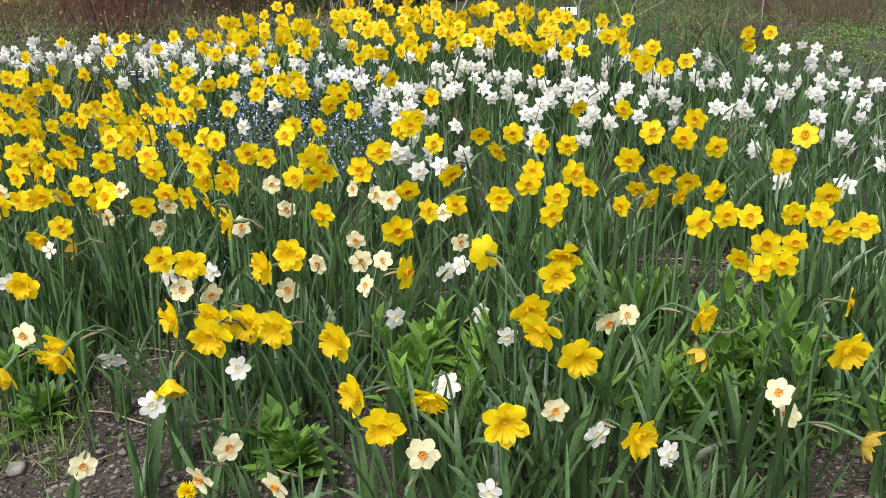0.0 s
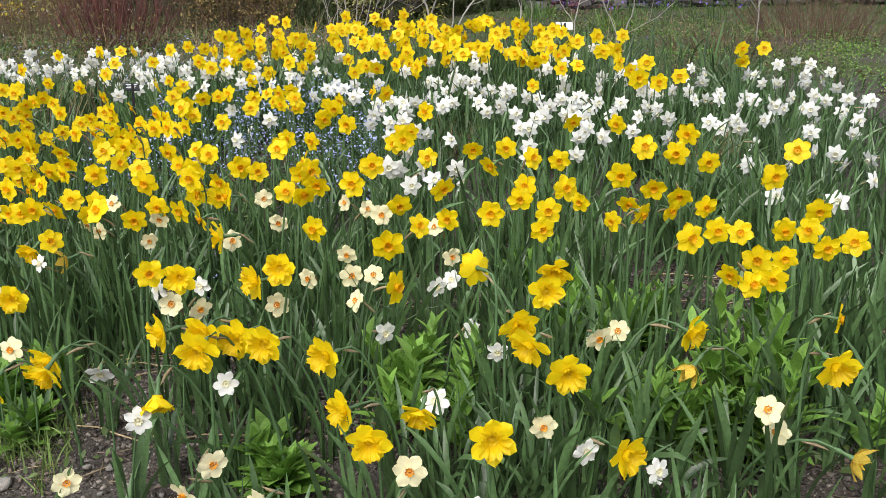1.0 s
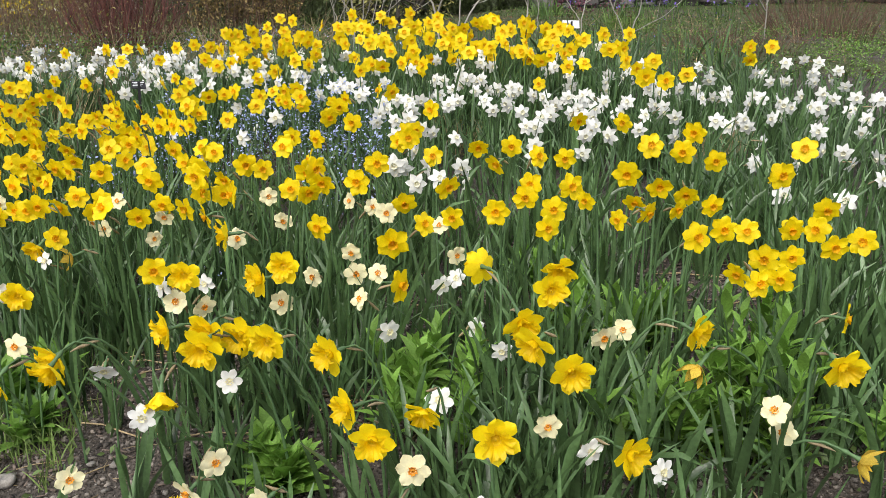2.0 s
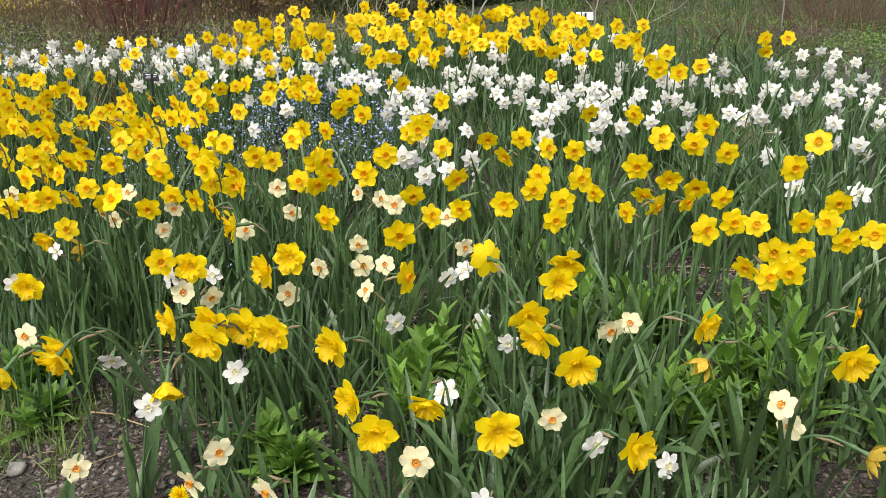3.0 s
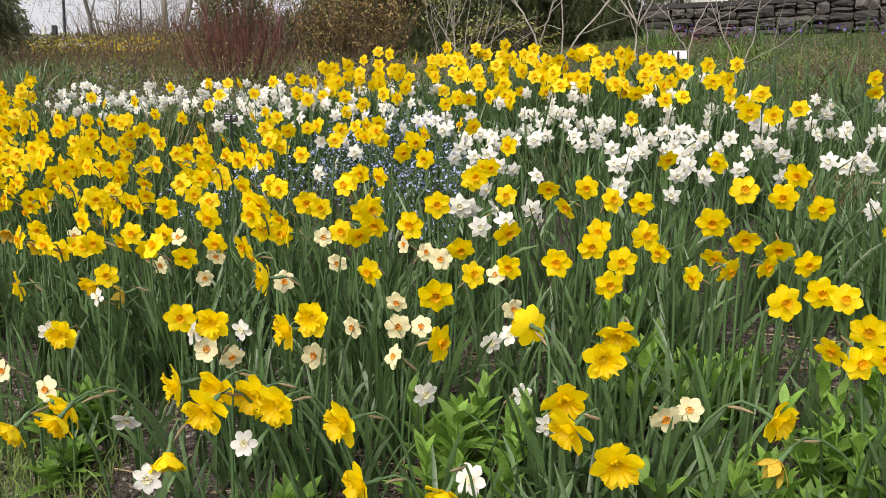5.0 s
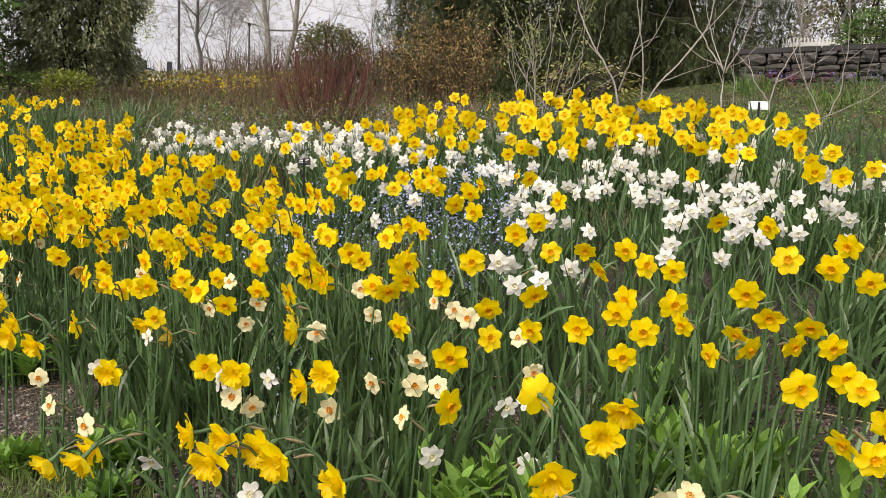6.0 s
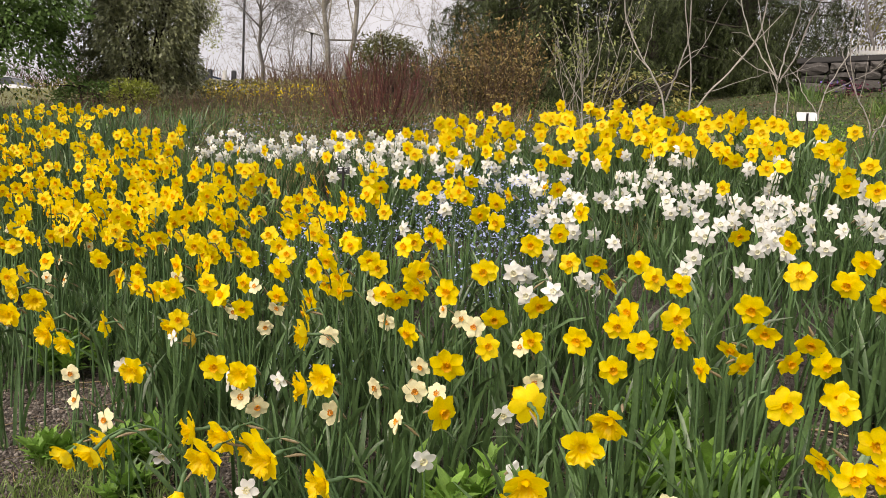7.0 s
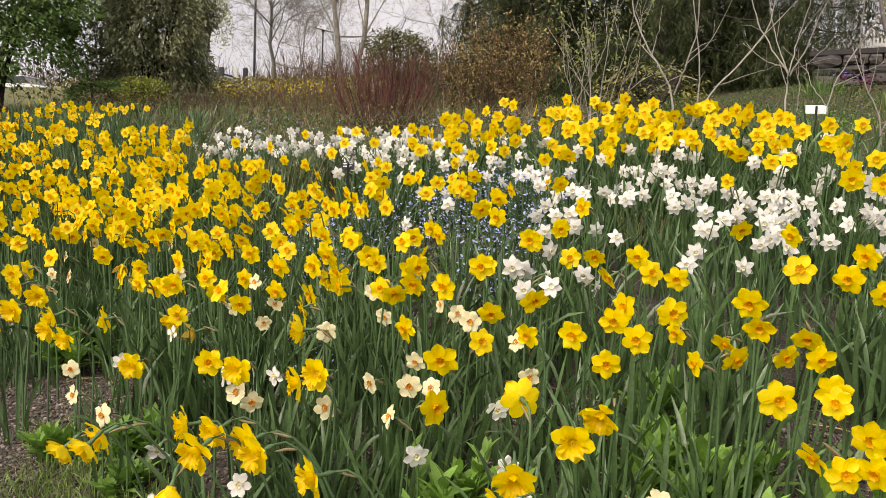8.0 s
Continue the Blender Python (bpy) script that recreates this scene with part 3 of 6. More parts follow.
WHITES_C = [
    (0.51, 3.69, 0.3), (0.04, 3.71, 0.35), (-0.15, 3.72, 0.38), (1.94, 3.72, 0.25), (0.55, 3.73, 0.3), (0.78, 3.73, 0.3),
    (-0.27, 3.73, 0.38), (0.25, 3.73, 0.3), (0.32, 3.74, 0.31), (0.67, 3.74, 0.3), (-0.21, 3.77, 0.38), (2.07, 3.77, 0.25),
    (1.68, 3.77, 0.25), (0.33, 3.78, 0.3), (-0.14, 3.79, 0.38), (0.72, 3.81, 0.3), (0.9, 3.82, 0.26), (1.39, 3.83, 0.28),
    (0.62, 3.83, 0.3), (1.07, 3.84, 0.3), (0.04, 3.84, 0.3), (-1, 3.86, 0.38), (0.51, 3.87, 0.3), (-0.05, 3.89, 0.3),
    (-0.4, 3.89, 0.38), (0.82, 3.9, 0.3), (1.03, 3.9, 0.3), (0.22, 3.9, 0.3), (1.6, 3.92, 0.25), (1.36, 3.92, 0.25),
    (1.3, 3.92, 0.25), (0.46, 3.92, 0.3),
]
WHITES_D = [
    (0.09, 3.93, 0.3), (0.36, 3.96, 0.3), (1.81, 3.96, 0.25), (1.57, 3.96, 0.25), (-0.61, 3.97, 0.38), (-0.1, 3.99, 0.3),
    (0.66, 4.01, 0.3), (1.46, 4.02, 0.25), (1.16, 4.02, 0.25), (-0.05, 4.03, 0.3), (-0.01, 4.07, 0.3), (0.29, 4.07, 0.3),
    (1.23, 4.07, 0.25), (1.32, 4.07, 0.25), (0.37, 4.08, 0.3), (0.18, 4.08, 0.3), (-0.29, 4.09, 0.38), (-0.56, 4.09, 0.38),
    (-0.73, 4.09, 0.38), (-0.42, 4.12, 0.38), (0.06, 4.14, 0.3), (0.88, 4.15, 0.3), (-0.52, 4.16, 0.38), (-1.27, 4.18, 0.38),
    (0.14, 4.21, 0.33), (1.67, 4.21, 0.3), (0.1, 4.22, 0.3), (1.85, 4.23, 0.25), (0.19, 4.27, 0.3), (2, 4.28, 0.25),
    (-0.89, 4.28, 0.38), (-0.04, 4.32, 0.3),
]
WHITES_E = [
    (0.01, 4.32, 0.3), (-1.74, 4.32, 0.38), (-1.07, 4.35, 0.38), (-1.28, 4.36, 0.38), (0.1, 4.37, 0.3), (1.78, 4.38, 0.25),
    (1.5, 4.39, 0.25), (-0.81, 4.41, 0.38), (-0.61, 4.42, 0.38), (-1.67, 4.42, 0.38), (-0.99, 4.44, 0.38), (2.23, 4.44, 0.25),
    (0.58, 4.45, 0.3), (-1.39, 4.47, 0.38), (-0.75, 4.49, 0.38), (0.29, 4.5, 0.3), (0.25, 4.51, 0.3), (-1.2, 4.57, 0.38),
    (2.19, 4.6, 0.25), (-1.06, 4.62, 0.38), (2.13, 4.66, 0.25), (0.09, 4.68, 0.3), (-0.73, 4.71, 0.38), (-0.57, 4.73, 0.38),
    (-1.78, 4.73, 0.38), (-1.49, 4.73, 0.38), (-0.85, 4.77, 0.38), (-2.02, 5.02, 0.38), (-2.31, 5.29, 0.38), (-2.58, 5.39, 0.38),
]
MOUND_A = [
    (0.89, 3.42, 0.46), (1.02, 3.79, 0.46), (0.69, 3.81, 0.46), (0.89, 3.82, 0.46), (0.5, 3.94, 0.46), (0.86, 4.04, 0.46),
    (-0.09, 4.06, 0.46), (0.93, 4.06, 0.46), (0.46, 4.11, 0.46), (0.42, 4.17, 0.46), (0.15, 4.23, 0.46), (0.77, 4.29, 0.46),
    (0.57, 4.29, 0.46), (0.27, 4.31, 0.46), (0.74, 4.35, 0.46), (0.89, 4.37, 0.46), (1.03, 4.37, 0.46), (0.62, 4.43, 0.46),
    (0.11, 4.5, 0.46), (0.72, 4.51, 0.46), (0.68, 4.58, 0.46), (0.6, 4.6, 0.46), (-0.07, 4.6, 0.46), (0.35, 4.61, 0.46),
    (-0.57, 4.66, 0.46), (0.52, 4.68, 0.46), (0.01, 4.7, 0.46), (-1.91, 4.71, 0.46), (-0.25, 4.76, 0.46), (-0.81, 4.78, 0.46),
    (-1.33, 4.78, 0.46), (0.06, 4.8, 0.46),
]
MOUND_B = [
    (-1.42, 4.87, 0.46), (0.21, 4.89, 0.46), (-1.65, 4.93, 0.46), (0.3, 4.96, 0.46), (-0.18, 4.97, 0.46), (-0.46, 4.99, 0.46),
    (-1.56, 5, 0.46), (-0.04, 5.01, 0.46), (-1.91, 5.02, 0.46), (-0.6, 5.05, 0.46), (-2.01, 5.06, 0.46), (-2.17, 5.12, 0.46),
    (-0.52, 5.13, 0.46), (-1.04, 5.24, 0.46), (-0.03, 5.24, 0.46), (-0.82, 5.37, 0.46), (-1.47, 5.39, 0.46), (-1.32, 5.44, 0.46),
    (-1.21, 5.5, 0.46), (-1.08, 5.74, 0.46), (-1.21, 5.93, 0.46),
]


KINDS = {
    # radius, petal width, how far out it is widest, pointed, petal bend, cup length, cup mouth, cup rim frill, materials, nod
    "trumpet": dict(r=0.0425, w=0.34, round=0.75, point=0.42, bend=0.26, cl=0.78, cm=0.60, fr=0.09, mats=(M_LEMON, M_TRUMPET), neck=1.0),
    "yellow": dict(r=0.0390, w=0.365, round=0.55, point=0.5, bend=0.04, cl=0.38, cm=0.28, fr=0.05, mats=(M_YELLOW, M_GOLD), neck=0.7),
    "mound": dict(r=0.047, w=0.36, round=0.55, point=0.5, bend=-0.03, cl=0.42, cm=0.31, fr=0.05, mats=(M_YELLOW, M_CUP), neck=0.7),
    "cream": dict(r=0.0295, w=0.37, round=0.62, point=0.42, bend=0.05, cl=0.26, cm=0.25, fr=0.05, mats=(M_CREAM, M_ORANGE), neck=0.7),
    "small_white": dict(r=0.030, w=0.31, round=0.7, point=0.46, bend=0.02, cl=0.22, cm=0.28, fr=0.06, mats=(M_WHITE, M_PALE), neck=0.6),
    "white": dict(r=0.042, w=0.325, round=0.12, point=0.85, bend=-0.2, cl=0.30, cm=0.26, fr=0.03, mats=(M_WHITE, M_IVORY), neck=0.6),
    "wilted": dict(r=0.036, w=0.30, round=0.2, point=0.8, bend=0.75, cl=0.7, cm=0.34, fr=0.10, mats=(M_WILT, M_WILT), neck=0.9),
}


def tepal_shape(k, nu, nv, r):
    """One petal, from the flower's middle outwards along +x, curved, with a soft midrib and a wavy edge."""
    s = np.linspace(0, 1, nu + 1)[:, None]
    v = np.linspace(-1, 1, nv + 1)[None]
    w = k["w"] * np.sin(math.pi * np.clip(0.08 + 0.92 * s, 0, 1) ** (0.68 + 0.8 * k["round"] + r.uniform(-0.06, 0.1))) ** (0.75 * k["point"] + 0.15) * (0.42 + 0.58 * np.clip(s * 1.8, 0, 1) ** 0.8) + 0.02
    wav, ph = r.uniform(0.03, 0.10), r.uniform(0, 6)
    x = 0.1 + 0.9 * s - 0.06 * (v**2) * (1 - s) + 0 * v
    y = v * w
    z = k["bend"] * s**1.5 + 0.06 * (v**2) * w / 0.4 * r.uniform(-0.6, 1.2) + wav * np.sin(ph + 5 * s + 2.2 * v) * s + r.uniform(-0.08, 0.10) * s**2
    return np.stack([x, y, z + 0 * v], -1).reshape(-1, 3) * k["r"], grid_faces(nu, nv)


def cup_shape(k, ns, nr, r):
    """The cup: a tube that widens to a frilled, rolled mouth."""
    a = np.linspace(0, 2 * math.pi, ns, endpoint=False)[None]
    s = np.linspace(0, 1, nr + 1)[:, None]
    folds = 7 + int(r.integers(0, 4))
    fr = k["fr"] * (s**3) * (np.sin(folds * a + r.uniform(0, 6)) + 0.6 * np.sin((2 * folds + 1) * a + r.uniform(0, 6)))
    inner = 0.17 + 0.2 * max(0.0, k["cm"] - 0.4)
    rad = inner + (k["cm"] - inner) * (0.55 * s + 0.45 * s**3) + fr + 0.018 * s * np.sin(12 * a)
    if k["fr"] > 0.08:
        rad = rad + 0.05 * s**4 * np.sign(np.sin(3 * a)) * np.abs(np.sin(3 * a)) ** 0.5 + 0.035 * s**3 * np.sin(23 * a + r.uniform(0, 6))
    z = k["cl"] * (s - 0.22 * s**4) + (0.6 if k["fr"] < 0.08 else 1.0) * fr * np.cos(3 * a + 1)
    rim = np.stack([rad * np.cos(a), rad * np.sin(a), z + 0 * a], -1).reshape(-1, 3)
    base = np.stack([0.02 * np.cos(a), 0.02 * np.sin(a), 0 * a + 0.17], -1).reshape(-1, 3)
    v = np.concatenate([base, rim])
    return v * k["r"], ring_faces(nr + 1, ns)


VARIANTS = 5
TEPALS = {n: [quads("tepal", *tepal_shape(k, 6, 4, rng), k["mats"][0]) for _ in range(VARIANTS * 2)] for n, k in KINDS.items()}
CUPS = {n: [quads("corona", *cup_shape(k, 60 if n == "trumpet" else 24, 5, rng), k["mats"][1]) for _ in range(VARIANTS)] for n, k in KINDS.items()}


def neck_mesh(k):
    """The green tube and ovary behind the petals, along -z."""
    n = k["neck"]
    p = [(0, 0, 0.002), (0, 0, -0.008 * n), (0, 0, -0.018 * n), (0, 0, -0.024 * n), (0, 0, -0.030 * n), (0, 0, -0.035 * n)]
    return quads("flower", *tube(p, np.array([0.0062, 0.0042, 0.0036, 0.0052, 0.0046, 0.0026]) * (0.5 + 0.5 * n), 8), M_STEM)


NECKS = {n: neck_mesh(k) for n, k in KINDS.items()}
SPATHE = quads("spathe", *tube([(0, 0, 0), (0.001, 0, 0.012), (0.003, 0.001, 0.026), (0.007, 0.001, 0.040), (0.010, 0.0, 0.050)], [0.0020, 0.0032, 0.0034, 0.0022, 0.0005], 6), M_SPATHE)
LABELS = {
    "trumpet": ("large yellow trumpet daffodil with a frilled nodding cup", "trumpet daffodils of the front"),
    "yellow": ("yellow daffodil with a short golden cup on a green stem", "yellow daffodils of the bank"),
    "mound": ("deep yellow daffodil with golden cup in the far clump", "yellow daffodils of the far clump"),
    "cream": ("small cream daffodil with an orange cup", "cream daffodils of the front"),
    "small_white": ("small white daffodil with a pale yellow cup", "small white daffodils of the front"),
    "white": ("pure white daffodil with pointed swept-back petals", "white daffodils of the middle drift"),
    "wilted": ("shrivelled brownish orange daffodil past flowering", "faded daffodils"),
}
BASES = []
NAMES = {"trumpet": "trumpet_daffodil", "yellow": "yellow_daffodil", "mound": "golden_daffodil", "cream": "cream_daffodil", "small_white": "small_white_daffodil", "white": "white_daffodil", "wilted": "faded_daffodil"}


# where the stalks of flowers that lean over spring from the soil
FEET = {(0.545, 1.513): (0.77, 1.56), (0.762, 1.294): (0.60, 1.43), (0.529, 1.513): (0.36, 1.60), (-0.742, 1.452): (-0.60, 1.66), (-0.76, 1.513): (-0.62, 1.70), (-0.915, 1.553): (-0.82, 1.72),
        (-0.534, 1.464): (-0.42, 1.60), (-0.441, 1.487): (-0.30, 1.64), (-0.43, 1.413): (-0.30, 1.56), (-0.381, 1.513): (-0.22, 1.66), (-0.31, 1.439): (-0.18, 1.58), (-0.193, 1.45): (-0.08, 1.58), (-0.157, 1.432): (-0.05, 1.52)}


def stem_line(at, d, neck, n, bow):
    """The stem's line from the ground to the flower's neck, with a crook under the flower."""
    flat = np.array([d[0], d[1], 0.0])
    end = at - d * 0.034 * neck
    foot = at - flat * (0.05 + 0.05 * bow) + np.array([*rng.normal(0, 0.022, 2), 0])
    foot[:2] = FEET.get((round(float(at[0]), 3), round(float(at[1]), 3)), foot[:2])
    foot[2] = ground(foot[0], foot[1]) - 0.01
    rise = max(0.06, end[2] - foot[2])
    knee = end - d * (0.04 + 0.05 * bow) + np.array([0, 0, 0.012])
    return bezier(foot, foot + (0, 0, rise * 0.55), knee, end, n), foot


def daffodil(kind, x, y, h, yaw, nod, size=1.0, bow=0.4):
    k = KINDS[kind]
    at, d = np.array([x, y, ground(x, y) + h]), way(yaw, nod)
    line, foot = stem_line(at, d, k["neck"] * size, 9, bow)
    plant = new(NAMES[kind])
    plant.location = foot
    tagged(plant, LABELS[kind][0], "daffodil", LABELS[kind][1])
    part("stem", quads("stem", *tube(line - foot, np.linspace(0.0038, 0.0025, len(line)) * (0.7 if k["r"] < 0.032 else 1), 6), M_STEM), plant)
    turn = Matrix(facing(d, rng.uniform(0, 1))).to_4x4()
    local = Matrix.Translation(at - foot) @ turn @ Matrix.Scale(size, 4)
    flower = part("flower", NECKS[kind], plant, "", local)
    back = line[-3] - foot
    axis = line[-1] - line[-3]
    part("spathe", SPATHE, plant, "papery brown spathe", Matrix.Translation(back) @ Matrix(facing(axis + rng.normal(0, 0.003, 3), rng.uniform(0, 6))).to_4x4())
    roll = rng.uniform(0, 1.0)
    fold = -0.55 if nod > 50 else -0.2 if nod > 30 else 0.0
    for i in range(6):
        lift = 0.002 * (i % 2) + 0.001
        t = Matrix.Translation((0, 0, lift)) @ Matrix.Rotation(roll + i * math.pi / 3 + rng.normal(0, 0.06), 4, "Z") @ Matrix.Rotation(fold + rng.normal(0, 0.10), 4, "Y")
        part("tepal", TEPALS[kind][int(rng.integers(0, VARIANTS * 2))], flower, "", t)
    part("corona", CUPS[kind][int(rng.integers(0, VARIANTS))], flower, "", Matrix.Translation((0, 0, 0.002)))
    BASES.append((foot[0], foot[1], h))


def bloom_template(k, r):
    """A whole lighter flower for the far drifts."""
    s = Soup()
    for i in range(6):
        v, f = tepal_shape(k, 3, 2, r)
        a = i * math.pi / 3 + r.normal(0, 0.08)
        c, q = math.cos(a), math.sin(a)
        v = v @ np.array([[c, q, 0], [-q, c, 0], [0, 0, 1]]) + (0, 0, 0.002 * (i % 2))
        s.add(v, f, 0)
    s.add(*cup_shape(k, 10, 2, r), 1)
    s.add(*tube([(0, 0, 0), (0, 0, -0.012), (0, 0, -0.022), (0, 0, -0.03)], [0.005, 0.0035, 0.0045, 0.002], 5), 2)
    return np.concatenate(s.v), np.concatenate(s.f), np.concatenate(s.s)


BLOOMS = {n: [bloom_template(KINDS[n], rng) for _ in range(8)] for n in ("yellow", "white")}


FAR_TEPALS = {n: [quads("tepal", *tepal_shape(KINDS[n], 3, 2, rng), KINDS[n]["mats"][0]) for _ in range(8)] for n in ("yellow", "mound", "white")}
FAR_CUPS = {n: [quads("corona", *cup_shape(KINDS[n], 12, 2, rng), KINDS[n]["mats"][1]) for _ in range(5)] for n in ("yellow", "mound", "white")}


def far_daffodil(kind, x, y, h, yaw, nod, size):
    at, d = np.array([x, y, ground(x, y) + h]), way(yaw, nod)
    line, foot = stem_line(at, d, 0.2, 6, 0.3)
    plant = new(NAMES[kind])
    plant.location = foot
    tagged(plant, LABELS[kind][0], "daffodil", LABELS[kind][1])
    part("stem", quads("stem", *tube(line - foot, 0.003, 4), M_STEM), plant)
    turn = Matrix.Translation(at - foot) @ Matrix(facing(d, rng.uniform(0, 6))).to_4x4() @ Matrix.Scale(size, 4)
    for i in range(6):
        part("tepal", FAR_TEPALS[kind][int(rng.integers(0, 8))], plant, "", turn @ Matrix.Translation((0, 0, 0.002 * (i % 2))) @ Matrix.Rotation(i * math.pi / 3 + rng.normal(0, 0.07), 4, "Z") @ Matrix.Rotation(rng.normal(0, 0.1), 4, "Y"))
    part("corona", FAR_CUPS[kind][int(rng.integers(0, 5))], plant, "", turn)
    BASES.append((foot[0], foot[1], h))


def drift(name, kind, spots, label, yaw_mean=0.0, nod_mean=4.0, sizes=(0.78, 0.98)):
    """Many flowers with their stems as one mesh."""
    s = Soup()
    for x, y, h in spots:
        d = way(rng.normal(yaw_mean, 42), rng.normal(nod_mean, 16))
        at = np.array([x, y, ground(x, y) + h])
        v, f, slot = BLOOMS[kind][int(rng.integers(0, 8))]
        v = v @ facing(d, rng.uniform(0, 6)).T * rng.uniform(*sizes) + at
        s.add(v, f, slot)
        line, foot = stem_line(at, d, 0.8, 6, 0.3)
        s.add(*tube(line, 0.003, 4), 2)
        BASES.append((foot[0], foot[1], h))
    ob = new(name, s.mesh(name, [*KINDS[kind]["mats"], M_STEM]))
    tagged(ob, label, "daffodils", kind="stuff")


for x, y, h, yaw, nod in TRUMPETS_FRONT + TRUMPETS_BEHIND + TRUMPETS_SIDE:
    daffodil("trumpet", x, y, h, yaw, nod, 0.72 if h < 0.25 and x > 0.5 else rng.uniform(0.94, 1.08), 0.8)
for x, y, h in CREAMS_A + CREAMS_B:
    daffodil("cream", x, y, h, float(np.clip(rng.normal(-4, 28), -48, 40)), rng.normal(2, 15), rng.uniform(0.88, 1.1))
for x, y, h in LITTLE_STARS_A:
    daffodil("small_white", x, y, h, float(np.clip(rng.normal(0, 28), -48, 45)), rng.normal(2, 14), rng.uniform(0.88, 1.08))
yellows = YELLOWS_A + YELLOWS_B + YELLOWS_C + YELLOWS_D + YELLOWS_E + YELLOWS_F + YELLOWS_G + YELLOWS_H + YELLOWS_I
whites = WHITES_A + WHITES_B + WHITES_C + WHITES_D + WHITES_E
mound = MOUND_A + MOUND_B
for x, y, h in yellows[:200] + [(-1.21, 1.97, 0.44), (-1.62, 1.94, 0.44)]:
    daffodil("yellow", x, y, h, float(np.clip(rng.normal(-9, 31), -75, 60)), rng.normal(10, 14), rng.uniform(0.86, 1.14) * (0.86 if x > 0.2 and y < 2.1 else 1.0))
for x, y, h in whites[:90]:
    daffodil("white", x, y, h, rng.normal(0, 38), rng.normal(3, 16), rng.uniform(0.82, 1.02))


for x, y, h, yaw, nod in ((-1.02, 2.14, 0.34, -60, 20), (-1.72, 2.58, 0.42, 20, 35), (-0.06, 1.25, 0.2, -20, 40), (0.545, 1.513, 0.255, -60, 42), (0.762, 1.294, 0.215, 62, 22)):
    daffodil("wilted", x, y, h, yaw, nod, rng.uniform(0.95, 1.15), 0.8)


def scatter(n, x0, x1, y0, y1, h, keep=lambda x, y: True):
    out = []
    while len(out) < n:
        x, y = rng.uniform(x0, x1), rng.uniform(y0, y1)
        if keep(x, y):
            out.append((x, y, rng.normal(h, 0.035)))
    return out


for kind, spots, nod in (("yellow", yellows[200:] + scatter(26, -1.95, -0.5, 2.3, 3.9, 0.42, lambda x, y: -0.53 * y < x < -0.3 * y), 6), ("white", whites[90:], 2), ("mound", mound + scatter(108, -1.4, 0.62, 4.4, 5.5, 0.43, lambda x, y: 4.3 - 0.1 * x < y < (5.4 - 0.75 * max(0, x) if x < 0.55 else 4.7)), 3)):
    for x, y, h in spots:
        far_daffodil(kind, x, y, h, rng.normal(0, 34), rng.normal(nod, 14), rng.uniform(0.94, 1.14) if kind == "yellow" else rng.uniform(0.86, 1.06))
drift("left_yellow_daffodils", "yellow", scatter(640, -5.5, -1.5, 2.9, 5.08, 0.46, lambda x, y: not (x > -2.9 - (y - 4.5) and y > 4.3) and x < -0.53 * y + 0.05), "dense sweep of yellow daffodils along the bank", sizes=(0.92, 1.12))
drift("pale_white_daffodils", "white", scatter(150, -3.55, -1.75, 5.05, 5.8, 0.29) + scatter(40, -1.9, -1.1, 4.7, 5.4, 0.32), "pale white daffodils massed along the bed's back edge", 0, 2, (0.72, 0.92))
drift("upper_white_daffodils", "white", scatter(50, -1.3, 0.9, 3.5, 4.7, 0.36) + scatter(46, 0.5, 2.2, 3.0, 4.4, 0.32), "white daffodils standing thick on the upper bank", 0, 4, (0.8, 1.0))
drift("distant_daffodils", "yellow", scatter(70, -6.9, -5.2, 5.9, 6.8, 0.36), "yellow daffodils above dark leaves farther along the slope")


# ---- leaves of the daffodils ----
def straps(xy, length, width, az, lean, bend, mats_fold=0.25):
    """Strap leaves, all at once: arrays of base, length, width, azimuth, first lean and bend. Returns points and faces."""
    n, m = len(xy), 7
    s = np.linspace(0, 1, m)
    th = lean[:, None] + bend[:, None] * s[None] ** 2
    ds = length[:, None] / (m - 1)
    out, up = np.cumsum(np.sin(th) * ds, 1) - np.sin(th[:, :1]) * ds, np.cumsum(np.cos(th) * ds, 1) - np.cos(th[:, :1]) * ds
    base = np.stack([xy[:, 0], xy[:, 1], ground(xy[:, 0], xy[:, 1]) - 0.01], -1)
    ax = np.stack([np.cos(az), np.sin(az), 0 * az], -1)
    mid = base[:, None] + out[..., None] * ax[:, None] + up[..., None] * np.array([0, 0, 1.0])
    tw = (rng.normal(0, 0.9, n)[:, None] + rng.normal(0, 0.8, n)[:, None] * s[None])
    flat = np.stack([-np.sin(az), np.cos(az), 0 * az], -1)[:, None]
    norm = np.stack([np.cos(az)[:, None] * np.cos(th), np.sin(az)[:, None] * np.cos(th), -np.sin(th)], -1)
    side = flat * np.cos(tw)[..., None] + norm * np.sin(tw)[..., None]
    face = norm * np.cos(tw)[..., None] - flat * np.sin(tw)[..., None]
    w = width[:, None] * 0.5 * np.clip((0.8 + 0.3 * s[None]) * (1 - s[None] ** 5) ** 0.6, 0.10, 1)
    p = np.stack([mid - side * w[..., None], mid + face * (w * mats_fold)[..., None], mid + side * w[..., None]], 2)
    f = (grid_faces(m - 1, 2)[None] + (m * 3) * np.arange(n)[:, None, None]).reshape(-1, 4)
    return p.reshape(-1, 3), f


def leaf_numbers(n, long=0.30, wide=0.0125):
    return rng.normal(long, 0.05, n).clip(0.12), rng.normal(wide, wide * 0.22, n).clip(0.006), rng.uniform(0, 6.283, n), np.abs(rng.normal(0.145, 0.12, n)), rng.normal(0.38, 0.38, n)


